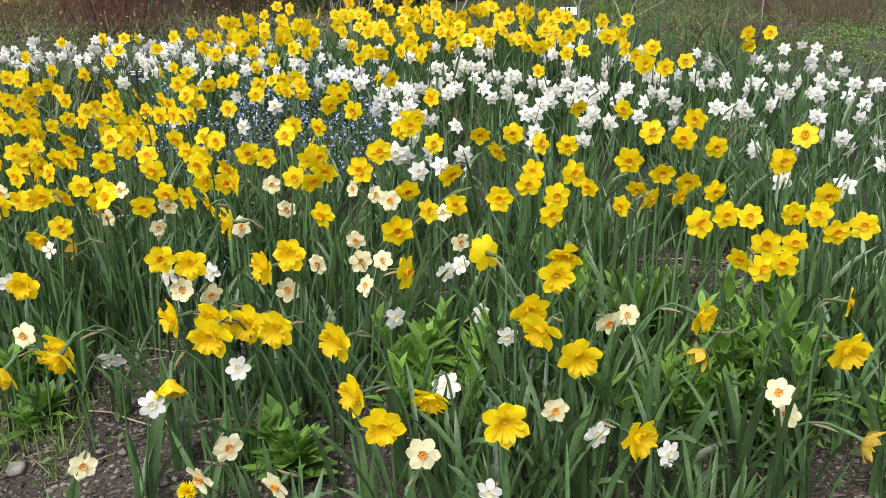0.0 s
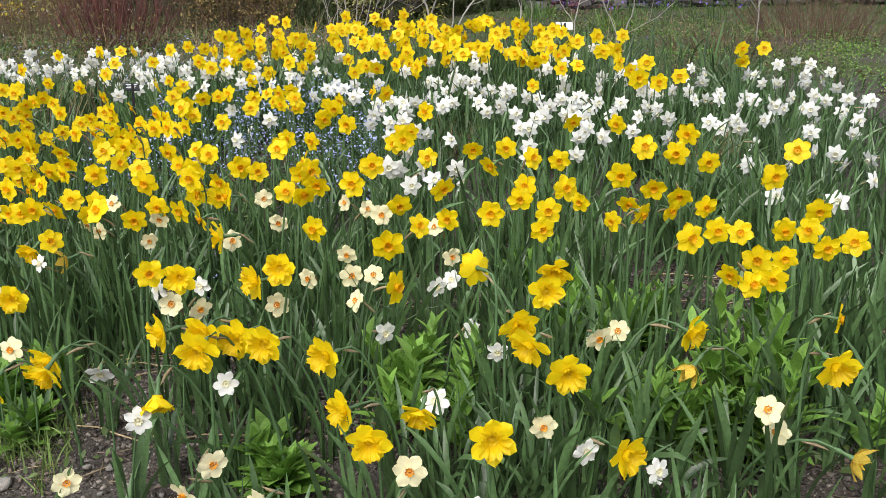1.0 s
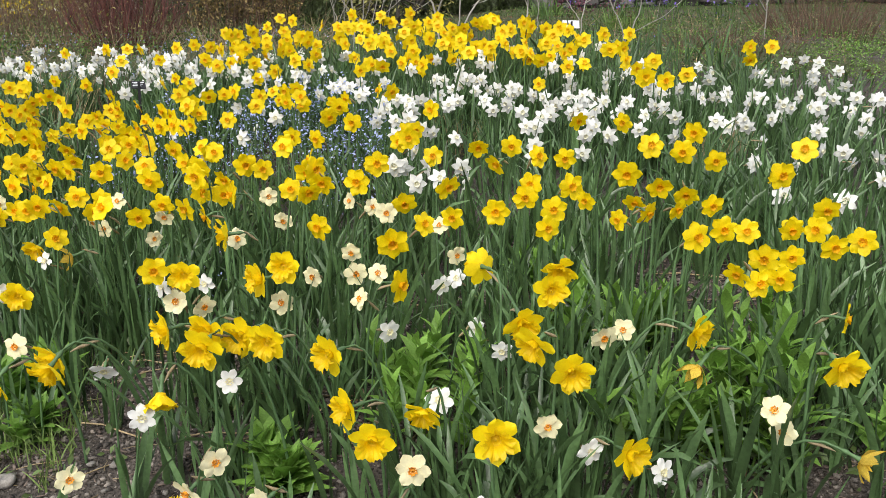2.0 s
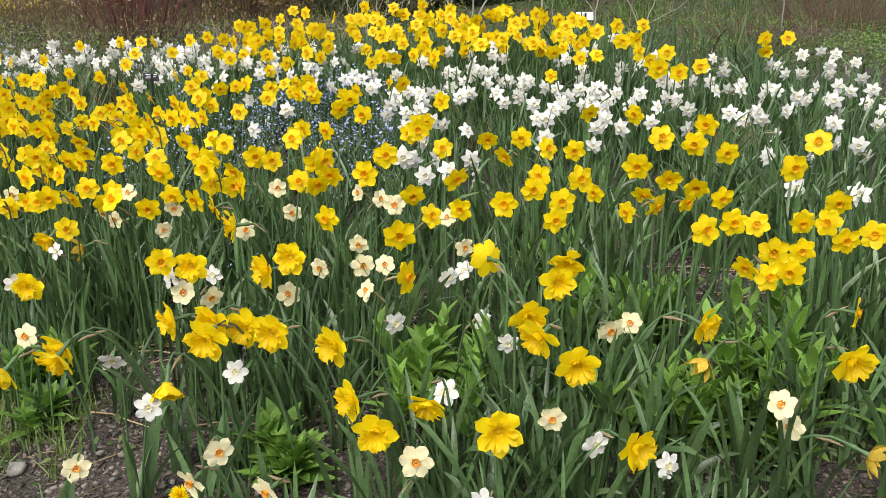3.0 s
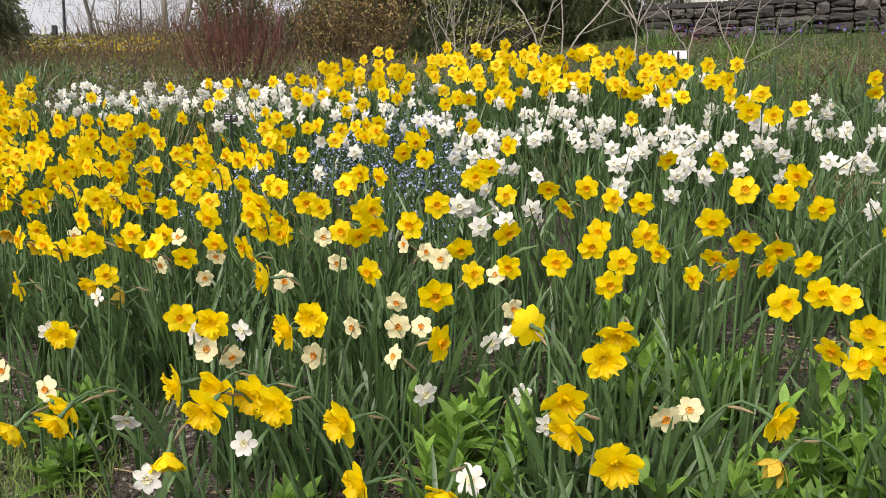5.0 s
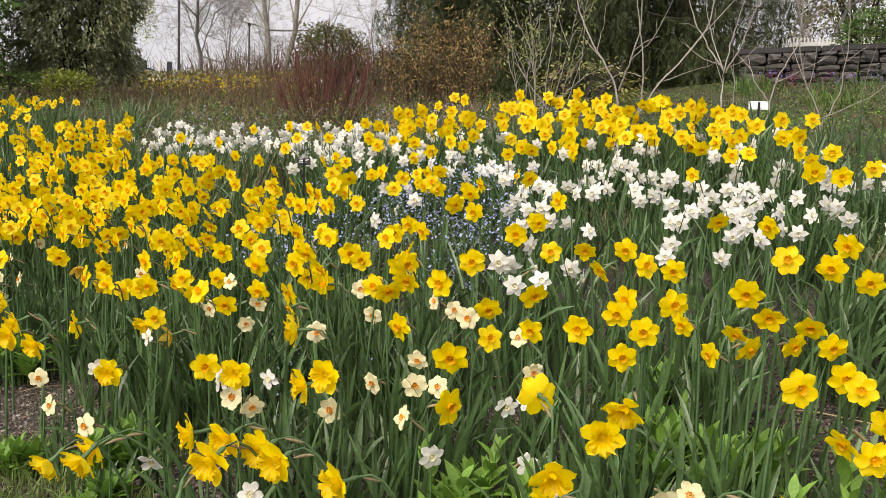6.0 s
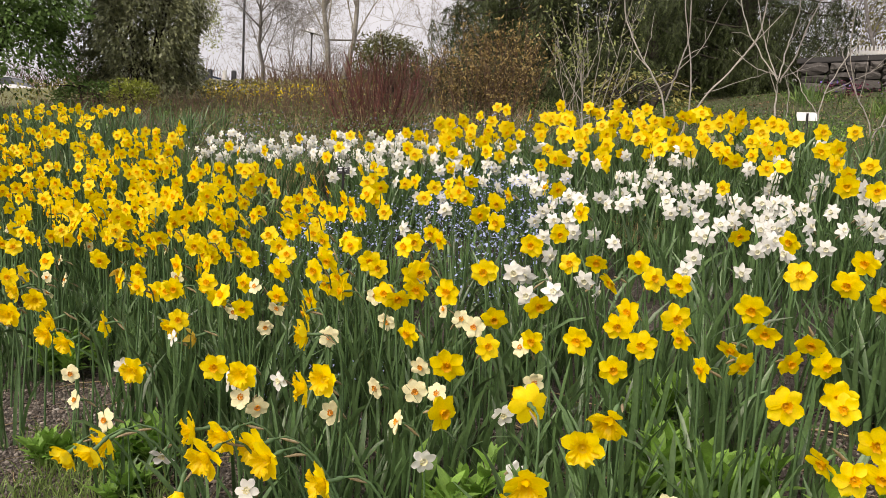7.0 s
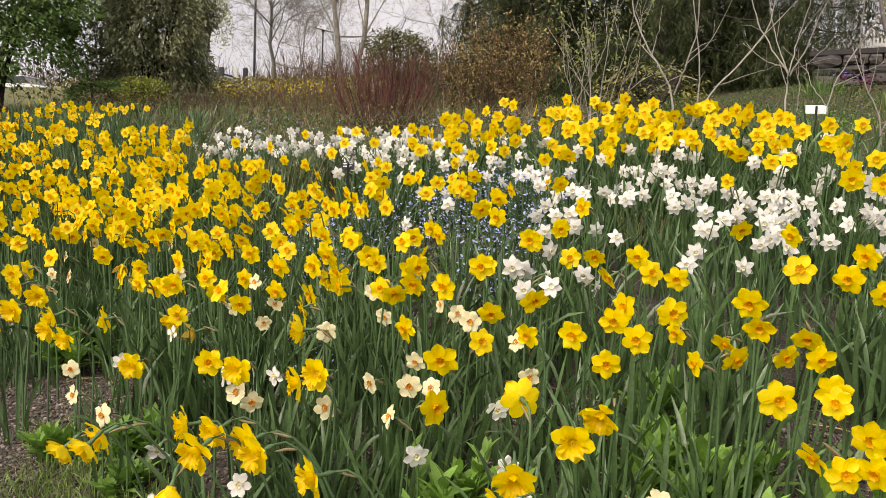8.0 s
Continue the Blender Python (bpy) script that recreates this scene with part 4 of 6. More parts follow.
CLEARINGS = ((-0.05, 1.76, 0.18), (-0.04, 1.62, 0.11), (0.49, 1.60, 0.10), (0.60, 1.57, 0.11), (0.70, 1.66, 0.11), (0.79, 1.66, 0.11), (-0.33, 1.55, 0.17), (-0.88, 1.64, 0.24), (-0.71, 1.67, 0.24), (-0.60, 1.56, 0.18), (-0.15, 1.60, 0.10), (-1.0, 1.70, 0.12), (0.02, 1.36, 0.06), (-1.35, 1.88, 0.14), (0.40, 2.0, 0.10), (0.54, 1.95, 0.09), (0.30, 2.33, 0.10), (-1.90, 2.38, 0.22), (-1.64, 2.19, 0.20), (-1.48, 2.0, 0.18), (-0.9, 3.85, 0.45), (-0.65, 3.7, 0.35))


def clear(xy):
    """False where broad-leaved plants or bare soil keep the strap leaves away."""
    ok = np.ones(len(xy), bool)
    for x, y, r in CLEARINGS:
        ok &= (np.hypot(xy[:, 0] - x, xy[:, 1] - y) > 0.75 * r) | (rng.uniform(0, 1, len(xy)) < 0.08)
    return ok


def tuft_spots(centres, per, spread):
    """Leaf bases in tight tufts round their bulbs, with the azimuth in which each leans outwards."""
    off = rng.normal(0, spread, (len(centres) * per, 2))
    return np.repeat(centres, per, 0) + off, np.arctan2(off[:, 1], off[:, 0]) + rng.normal(0, 0.7, len(off))


def build_leaves():
    bases = np.array(BASES)
    # tufts near the path: every leaf a piece of its own
    front = bases[bases[:, 1] < 1.72]
    front = front[clear(front[:, :2])]
    bare = np.array([(0.70, 1.71), (0.74, 1.56), (0.95, 1.69), (0.86, 1.52), (0.52, 1.55), (0.72, 1.46), (0.60, 1.43), (0.88, 1.40), (0.66, 1.55), (0.46, 1.54), (0.17, 1.70), (-0.93, 1.90), (-1.15, 2.05), (-0.80, 1.83), (-0.58, 1.63), (0.98, 1.55), (0.40, 1.45)])
    front = np.concatenate([front, np.column_stack([bare, np.full(len(bare), 0.3)])])
    shapes = []
    for _ in range(16):
        v, f = straps(np.zeros((1, 2)), *leaf_numbers(1, 0.27, 0.0142))
        v[:, 2] -= v[:3, 2].mean()
        shapes.append(quads("leaf", v, f, M_LEAF))
    for x, y, h in front:
        clump = new("daffodil_leaf_clump")
        clump.location = (x, y, ground(x, y) - 0.01)
        tagged(clump, "tuft of upright blue-green strap leaves in the soil", "leaf clump", "daffodil leaf tufts")
        for _ in range(10):
            a = rng.uniform(0, 6.283)
            part("leaf", shapes[int(rng.integers(0, 16))], clump, "", Matrix.Translation((rng.normal(0, 0.013), rng.normal(0, 0.013), 0)) @ Matrix.Rotation(a, 4, "Z") @ Matrix.Scale(rng.uniform(0.7, 1.1), 4))
    # the rest
    for name, lo, hi, per in (("near_daffodil_leaves", 1.72, 2.6, 7), ("far_daffodil_leaves", 2.6, 20, 6)):
        sel = bases[(bases[:, 1] >= lo) & (bases[:, 1] < hi)]
        xy, az = tuft_spots(sel[:, :2], per, 0.022)
        ln, wd, _, le, be = leaf_numbers(len(xy), 0.30, 0.012 if lo < 2 else 0.011)
        ln *= np.repeat(np.clip(sel[:, 2] / 0.42, 0.7, 1.15), per)
        ok = clear(xy)
        ob = new(name, quads(name, *straps(xy[ok], ln[ok], wd[ok], az[ok], le[ok], be[ok]), M_LEAF))
        tagged(ob, "blue-green strap leaves standing thick between the flowers", "daffodil leaves", kind="stuff")
    # tufts without flowers that fill the beds
    fills = (("bed_leaves", 330, -2.2, 1.25, 1.75, 3.0, 0.28), ("upper_bed_leaves", 420, -3.2, 1.9, 2.9, 5.4, 0.30), ("outer_bed_leaves", 320, -7.0, -2.0, 2.3, 5.1, 0.33), ("slope_leaves", 130, -7.8, -4.6, 5.6, 7.3, 0.32), ("front_bed_leaves", 95, -1.0, 1.3, 1.12, 1.8, 0.20), ("side_bed_leaves", 120, 0.9, 2.3, 2.7, 4.6, 0.25), ("far_clump_leaves", 230, -1.7, 1.05, 4.2, 5.4, 0.33), ("right_bed_leaves", 120, 0.45, 1.6, 1.75, 2.7, 0.27), ("path_side_leaves", 75, 0.0, 1.3, 1.15, 1.85, 0.19))
    for name, n, x0, x1, y0, y1, ln in fills:
        c = np.stack([rng.uniform(x0, x1, n), rng.uniform(y0, y1, n)], -1)
        c = c[np.array([noise.noise((a * 2.1, b * 2.1, 5)) > -0.25 for a, b in c]) & ~((c[:, 0] < -0.68) & (c[:, 1] < 2.02))]
        xy, az = tuft_spots(c, 8, 0.024)
        ok = clear(xy)
        xy, az = xy[ok], az[ok]
        lens, wd, _, le, be = leaf_numbers(len(xy), ln, 0.0125 if y1 < 3.1 else 0.0115)
        ob = new(name, quads(name, *straps(xy, lens, wd, az, le, be), M_LEAF))
        tagged(ob, "narrow green daffodil leaves filling the bed", "daffodil leaves", kind="stuff")


build_leaves()

# ---- low plants and litter of the bed ----
def leaflet(long, wide, fold=0.2, bend=0.25, nu=4):
    """A pointed oval leaf along +x with a fold at its midrib."""
    s = np.linspace(0, 1, nu + 1)[:, None]
    v = np.array([[-1.0, 0.0, 1.0]])
    w = wide * 0.5 * np.sin(math.pi * np.clip(0.04 + 0.96 * s, 0, 1) ** 0.8) ** 0.9 + 0.0004
    return np.stack([long * s + 0 * v, v * w, np.abs(v) * w * fold + bend * long * (s - s**2) + 0 * v], -1).reshape(-1, 3), grid_faces(nu, 2)


def leafy_plant(x, y, shoots, tall, long, label):
    """Upright shoots set with bright lance-shaped leaves."""
    plant = new("leafy_plant")
    z = float(ground(x, y))
    plant.location = (x, y, z)
    tagged(plant, label, "perennial plant", "leafy plants between the daffodils")
    leaf, lf = leaflet(long, long * 0.38)
    for _ in range(shoots):
        a, lean = rng.uniform(0, 6.283), abs(rng.normal(0.0, 0.28))
        r = abs(rng.normal(0, 0.35)) * tall
        foot = np.array([r * math.cos(a), r * math.sin(a), 0.0])
        foot[2] = ground(x + foot[0], y + foot[1]) - z - 0.005
        top = foot + np.array([math.cos(a) * lean, math.sin(a) * lean, 1]) * tall * rng.uniform(0.6, 1.05)
        s = Soup()
        line = bezier(foot, foot + (0, 0, 0.05), top - (0, 0, 0.05), top, 5)
        s.add(*tube(line, [0.003, 0.003, 0.0026, 0.002, 0.0012], 5))
        n = int(rng.integers(13, 19))
        for i in range(n):
            q = (i + 1.5) / (n + 1)
            p = foot + (top - foot) * (0.15 + 0.87 * q)
            yaw = i * 2.4 + rng.normal(0, 0.3)
            up = 0.4 + 0.75 * q**2 + rng.normal(0, 0.15)
            d = np.array([math.cos(yaw) * math.cos(up), math.sin(yaw) * math.cos(up), math.sin(up)])
            side = np.array([-math.sin(yaw), math.cos(yaw), 0])
            s.add(leaf @ np.stack([d, side, np.cross(d, side)]) * rng.uniform(0.7, 1.15) * (1.05 - 0.45 * q**3) + p, lf)
        part("shoot", s.mesh("shoot", M_FRESH), plant)


BRIGHT = "clump of bright green lance-leaved shoots among the daffodils"
leafy_plant(-0.05, 1.80, 13, 0.23, 0.085, BRIGHT)
leafy_plant(0.50, 1.60, 11, 0.17, 0.075, BRIGHT)
leafy_plant(0.60, 1.58, 11, 0.18, 0.075, BRIGHT)
leafy_plant(0.70, 1.66, 9, 0.25, 0.08, BRIGHT)
leafy_plant(0.79, 1.67, 9, 0.26, 0.08, BRIGHT)
leafy_plant(-0.33, 1.575, 8, 0.09, 0.11, "low rosette of broad green leaves at the bed's edge")
leafy_plant(-1.0, 1.82, 5, 0.07, 0.09, "low leafy weed on the bare soil")
leafy_plant(-1.39, 1.96, 6, 0.10, 0.08, BRIGHT)
leafy_plant(-1.95, 2.55, 8, 0.17, 0.10, "broad dark green leaves between the daffodils")
leafy_plant(0.30, 2.36, 6, 0.15, 0.10, "broad dark green leaves between the daffodils")
leafy_plant(0.39, 2.05, 8, 0.17, 0.11, "broad dark green leaves between the daffodils")
leafy_plant(0.53, 1.99, 8, 0.16, 0.11, "broad dark green leaves between the daffodils")
leafy_plant(-1.05, 1.98, 6, 0.14, 0.09, "broad dark green leaves between the daffodils")


def soft_stone(seed, flat=0.6, square=0.0):
    """A rounded, uneven stone about 1 across."""
    r = np.random.default_rng(seed)
    bm = bmesh.new()
    bmesh.ops.create_cube(bm, size=1)
    bmesh.ops.subdivide_edges(bm, edges=bm.edges[:], cuts=2, use_grid_fill=True)
    off = r.uniform(0, 50, 3)
    v = []
    for p in bm.verts:
        q = (p.co.normalized() * 0.5 * (1 - square) + p.co * 0.88 * square) * (1 + (0.45 - 0.2 * square) * noise.noise(p.co * 1.6 + Vector(off)))
        v.append((q.x, q.y, q.z * flat))
    bm.verts.ensure_lookup_table()
    f = [[w.index for w in a.verts] for a in bm.faces]
    bm.free()
    return np.array(v), np.array(f)


def grit(seed):
    """A sharp-edged bit of gravel about 1 across."""
    r = np.random.default_rng(seed)
    v = np.array([(a, b, c) for c in (-0.5, 0.5) for b in (-0.5, 0.5) for a in (-0.5, 0.5)]) * (1, 0.8, 0.6) + r.uniform(-0.24, 0.24, (8, 3))
    return v, np.array([(0, 2, 3, 1), (4, 5, 7, 6), (0, 1, 5, 4), (2, 6, 7, 3), (0, 4, 6, 2), (1, 3, 7, 5)])


STONES = [soft_stone(i, 0.55, 0.6) for i in range(6)]
GRIT = [grit(60 + i) for i in range(12)]


def strew(name, n, shapes, size, region, material, label, category, lift=0.25, tilt=0.3, keep=None, power=3.0):
    s = Soup()
    xy = np.stack([rng.uniform(region[0], region[1], n), rng.uniform(region[2], region[3], n)], -1)
    if keep is not None:
        xy = xy[np.array([keep(a, b) for a, b in xy])]
    sz = size[0] + (size[1] - size[0]) * rng.uniform(0, 1, len(xy)) ** power
    pick = rng.integers(0, len(shapes), len(xy))
    for i, (v, f) in enumerate(shapes):
        k = pick == i
        if k.any():
            s.many(v, f, poses(k.sum(), xy[k], ground(xy[k, 0], xy[k, 1]) + rough(xy[k, 0], xy[k, 1]) + sz[k] * lift, rng.uniform(0, 6.283, k.sum()), rng.normal(0, tilt, k.sum()), sz[k]))
    tagged(new(name, s.mesh(name, material, True)), label, category, kind="stuff")


strew("pebbles", 900, STONES, (0.005, 0.015), (-1.9, 1.6, 0.7, 2.4), M_PEBBLE, "small grey pebbles strewn over the soil", "pebbles", 0.2)
strew("gravel", 38000, GRIT, (0.003, 0.013), (-2.1, 1.6, 0.9, 2.5), M_GRIT, "fine sharp grey-brown gravel and soil crumbs", "gravel", 0.15, 0.6, power=2.2)
chip = (np.array([(-0.5, -0.12, 0), (0.5, -0.08, 0.02), (0.5, 0.1, 0.03), (-0.5, 0.12, 0.01), (-0.5, -0.12, 0.08), (0.5, -0.08, 0.1), (0.5, 0.1, 0.11), (-0.5, 0.12, 0.09)]),
        np.array([(4, 5, 6, 7), (0, 1, 5, 4), (1, 2, 6, 5), (2, 3, 7, 6), (3, 0, 4, 7)]))
strew("bark_mulch", 16000, [chip], (0.007, 0.032), (-2.2, 1.8, 0.7, 3.0), M_CHIP, "dark shredded bark mulch over the soil", "mulch", 0.10, 0.45, power=1.3)
flake = leaflet(1.0, 0.55, 0.3, 0.25, 2)
straw = (tube([(-0.5, 0, 0.02), (-0.15, 0.03, 0.05), (0.2, -0.02, 0.05), (0.5, 0.04, 0.03)], 0.011, 4))
strew("dry_stalks", 800, [straw], (0.04, 0.22), (-1.9, 1.6, 0.7, 2.6), M_DRY, "thin pale dry stalks lying on the soil", "dry stalks", 0.04, 0.12)
for sx, sy, sz in ((-0.98, 1.66, 0.034), (-0.74, 1.69, 0.016), (-0.80, 1.70, 0.014), (-0.66, 1.66, 0.013), (-0.60, 1.50, 0.018), (-0.86, 1.60, 0.012)):
    v, f = STONES[int(rng.integers(0, 6))]
    st = new("stone", quads("stone", v * sz * 1.3, f, M_PEBBLE))
    st.matrix_basis = Matrix.Translation((sx, sy, ground(sx, sy) + sz * 0.28)) @ Matrix.Rotation(rng.uniform(0, 6), 4, "Z")
    tagged(st, "weathered grey stone half sunk in the soil", "stone", "stones in the soil")


def dandelion(x, y, h):
    z = float(ground(x, y))
    plant = new("dandelion")
    plant.location = (x, y, z)
    tagged(plant, "bright yellow dandelion head on a thin stalk", "dandelion")
    part("stalk", quads("stalk", *tube([(0, 0, -0.005), (0.004, -0.004, h * 0.5), (0, -0.012, h)], 0.0024, 6), M_STEM), plant)
    s, (v, f) = Soup(), leaflet(0.019, 0.0032, 0.1, 0.1, 2)
    for i in range(90):
        up, yaw = rng.uniform(0.05, 1.4), i * 2.4
        d = np.array([math.cos(yaw) * math.cos(up), math.sin(yaw) * math.cos(up), math.sin(up)])
        side = np.array([-math.sin(yaw), math.cos(yaw), 0])
        s.add(v @ np.stack([d, side, np.cross(d, side)]), f)
    part("head", s.mesh("head", M_YELLOW), plant, "", Matrix.Translation((0, -0.012, h)) @ Matrix.Rotation(1.0, 4, "X"))


dandelion(-0.444, 1.276, 0.235)


def grass(name, n, region, long, label, material=M_GRASS, keep=None, width=0.004, lean=0.25):
    xy = np.stack([rng.uniform(region[0], region[1], n), rng.uniform(region[2], region[3], n)], -1)
    if keep is not None:
        xy = xy[np.array([keep(a, b) for a, b in xy])]
    k = len(xy)
    v, f = straps(xy, rng.normal(long, long * 0.3, k).clip(long * 0.3), np.full(k, width), rng.uniform(0, 6.283, k), np.abs(rng.normal(0, lean, k)), rng.normal(0.5, 0.4, k), 0.1)
    tagged(new(name, quads(name, v, f, material)), label, "grass", kind="stuff")


def patchy(sc, cut, seed):
    return lambda a, b: noise.noise((a * sc, b * sc, seed)) > cut


grass("edge_grass", 1900, (-1.6, -0.86, 1.6, 2.1), 0.07, "tufts of fine green grass at the bed's edge", M_TURF, keep=patchy(4, -0.1, 1), width=0.0035)
grass("slope_grass", 9000, (-1.8, 6.6, 4.7, 12.4), 0.075, "patchy green grass and weeds on the slope", keep=patchy(1.1, -0.02, 2), width=0.007, lean=0.5)
grass("dry_grass", 1900, (-2.4, 7.0, 5.6, 12.0), 0.07, "dead straw-coloured grass stalks on the slope", M_DRY, patchy(0.9, 0.1, 8), 0.004, 0.6)
grass("tall_tufts", 900, (1.2, 5.5, 9.5, 12.2), 0.30, "taller green grass tufts before the wall", keep=patchy(1.3, 0.15, 4), width=0.010)
grass("back_grass", 3000, (-8.5, -2.5, 6.2, 11.0), 0.12, "low grass and weeds behind the flower bed", keep=patchy(1.2, 0.0, 5), width=0.008, lean=0.5)


def cover(name, n, region, size, h, material, label, category, keep=None):
    """Small leaves or petals at all angles, in a low mat."""
    v, f = leaflet(1.0, 0.6, 0.2, 0.2, 2)
    xy = np.stack([rng.uniform(region[0], region[1], n), rng.uniform(region[2], region[3], n)], -1)
    if keep is not None:
        xy = xy[np.array([keep(a, b) for a, b in xy])]
    k = len(xy)
    s = Soup()
    p = np.stack([xy[:, 0], xy[:, 1], ground(xy[:, 0], xy[:, 1]) + h * rng.uniform(0.1, 1, k)], -1)
    s.many(v, f, sprays(p, rng.uniform(0, 6.283, k), rng.normal(0.3, 0.5, k), rng.normal(0, 0.6, k), rng.uniform(*size, k)))
    tagged(new(name, s.mesh(name, material)), label, category, kind="stuff")


cover("ground_cover", 30000, (-9.8, -2.0, 6.2, 17.0), (0.018, 0.042), 0.20, M_WEED, "mat of small green leaves under the bare shrubs", "ground cover", patchy(0.8, -0.15, 6))
cover("slope_weeds", 46000, (-2.0, 6.4, 4.6, 12.2), (0.010, 0.027), 0.09, M_WEED, "low green weeds spread over the slope", "weeds", patchy(1.7, -0.04, 11))
cover("near_slope_weeds", 12000, (0.9, 4.2, 4.6, 7.4), (0.010, 0.024), 0.10, M_FRESH, "fresh green weeds in patches beside the bed", "weeds", patchy(1.9, 0.1, 41))
cover("bed_weeds", 2600, (-1.6, 1.5, 1.2, 3.0), (0.012, 0.035), 0.06, M_COVER, "tiny green weeds between the daffodils", "weeds", patchy(2.2, -0.1, 12))
cover("forget_me_not_leaves", 3800, (-1.9, -0.25, 3.1, 4.7), (0.02, 0.04), 0.15, M_COVER, "low green forget-me-not leaves", "forget-me-nots", patchy(1.8, -0.2, 13))
cover("forget_me_nots", 6400, (-1.5, -0.25, 3.15, 4.35), (0.013, 0.021), 0.40, M_BLUE, "tiny pale blue forget-me-not flowers in the bed", "forget-me-nots", patchy(2.0, -0.05, 14))
cover("back_forget_me_nots", 2600, (-5.0, -0.3, 5.8, 8.6), (0.014, 0.026), 0.18, M_BLUE, "pale blue flowers behind the flower bed", "forget-me-nots", patchy(1.6, 0.0, 15))
cover("small_blue_flowers", 140, (-0.9, -0.4, 2.2, 2.5), (0.006, 0.012), 0.2, M_BLUE, "few tiny blue flowers low among the leaves", "forget-me-nots")
cover("purple_flowers", 500, (1.5, 6.0, 11.6, 12.3), (0.03, 0.06), 0.22, M_PURPLE, "purple flowers in low clumps before the wall", "purple flowers", patchy(2.0, 0.15, 16))

cover("scattered_purple_flowers", 420, (1.4, 6.0, 6.5, 12.0), (0.02, 0.035), 0.14, M_PURPLE, "small purple-blue flowers dotted over the slope", "purple flowers", patchy(2.6, 0.34, 31))
cover("magenta_plants", 300, (1.55, 2.7, 11.5, 12.3), (0.03, 0.06), 0.20, M_MAGENTA, "low dark magenta plants at the wall's foot", "magenta plants", patchy(2.0, -0.1, 32))
grass("wall_foot_tuft", 110, (1.25, 1.65, 11.2, 11.6), 0.20, "tuft of fresh green blades before the wall", M_WEED, width=0.014, lean=0.5)
grass("slope_tuft", 220, (1.75, 2.25, 8.6, 9.0), 0.17, "tuft of fresh green blades on the slope", M_WEED, width=0.010, lean=0.5)
strew("leaf_litter", 9000, [flake], (0.02, 0.055), (-2.2, 6.6, 4.8, 12.6), M_LITTER, "brown dead leaves and bark scattered over the slope", "leaf litter", 0.10, 0.35, power=1.4, keep=patchy(0.7, -0.1, 33))


# ---- labels in the beds ----
def plant_label(x, y, top, wide, tall, yaw, lean, plate_mat, label, bars):
    z = float(ground(x, y))
    thing = new("plant_label")
    thing.matrix_basis = Matrix.Translation((x, y, z)) @ Matrix.Rotation(yaw, 4, "Z")
    tagged(thing, label, "plant label")
    hold = Matrix.Translation((0, 0, top - z)) @ Matrix.Rotation(lean, 4, "X")
    def plate(bm):
        box(bm, -wide / 2, wide / 2, -0.002, 0.002, -tall / 2, tall / 2, 0.0012)
    p = part("plate", bm_mesh("plate", plate, plate_mat), thing, "", hold)
    def stake(bm):
        box(bm, -0.007, 0.007, -0.026, -0.018, -(top - z) - 0.05, tall * 0.32, 0.001)
    part("stake", bm_mesh("stake", stake, M_BLACK), thing, "black stake", Matrix.Translation((0, 0, top - z)))
    for i in range(bars):
        def line(bm):
            box(bm, -wide * (0.4 - 0.06 * (i % 2)), wide * (0.38 - 0.1 * (i % 3)), -0.0035, -0.0022, tall * (0.3 - 0.22 * i) - 0.002, tall * (0.3 - 0.22 * i) + 0.002)
        part("writing", bm_mesh("writing", line, M_SIGNWHITE), p)


plant_label(0.94, 5.85, 1.705, 0.125, 0.062, 0.05, -0.35, M_SIGNWHITE, "white plastic plant label on a black stake", 0)
plant_label(-1.64, 4.26, 1.20, 0.075, 0.05, 0.5, -0.6, M_BLACK, "black plant label with white writing among the flowers", 3)


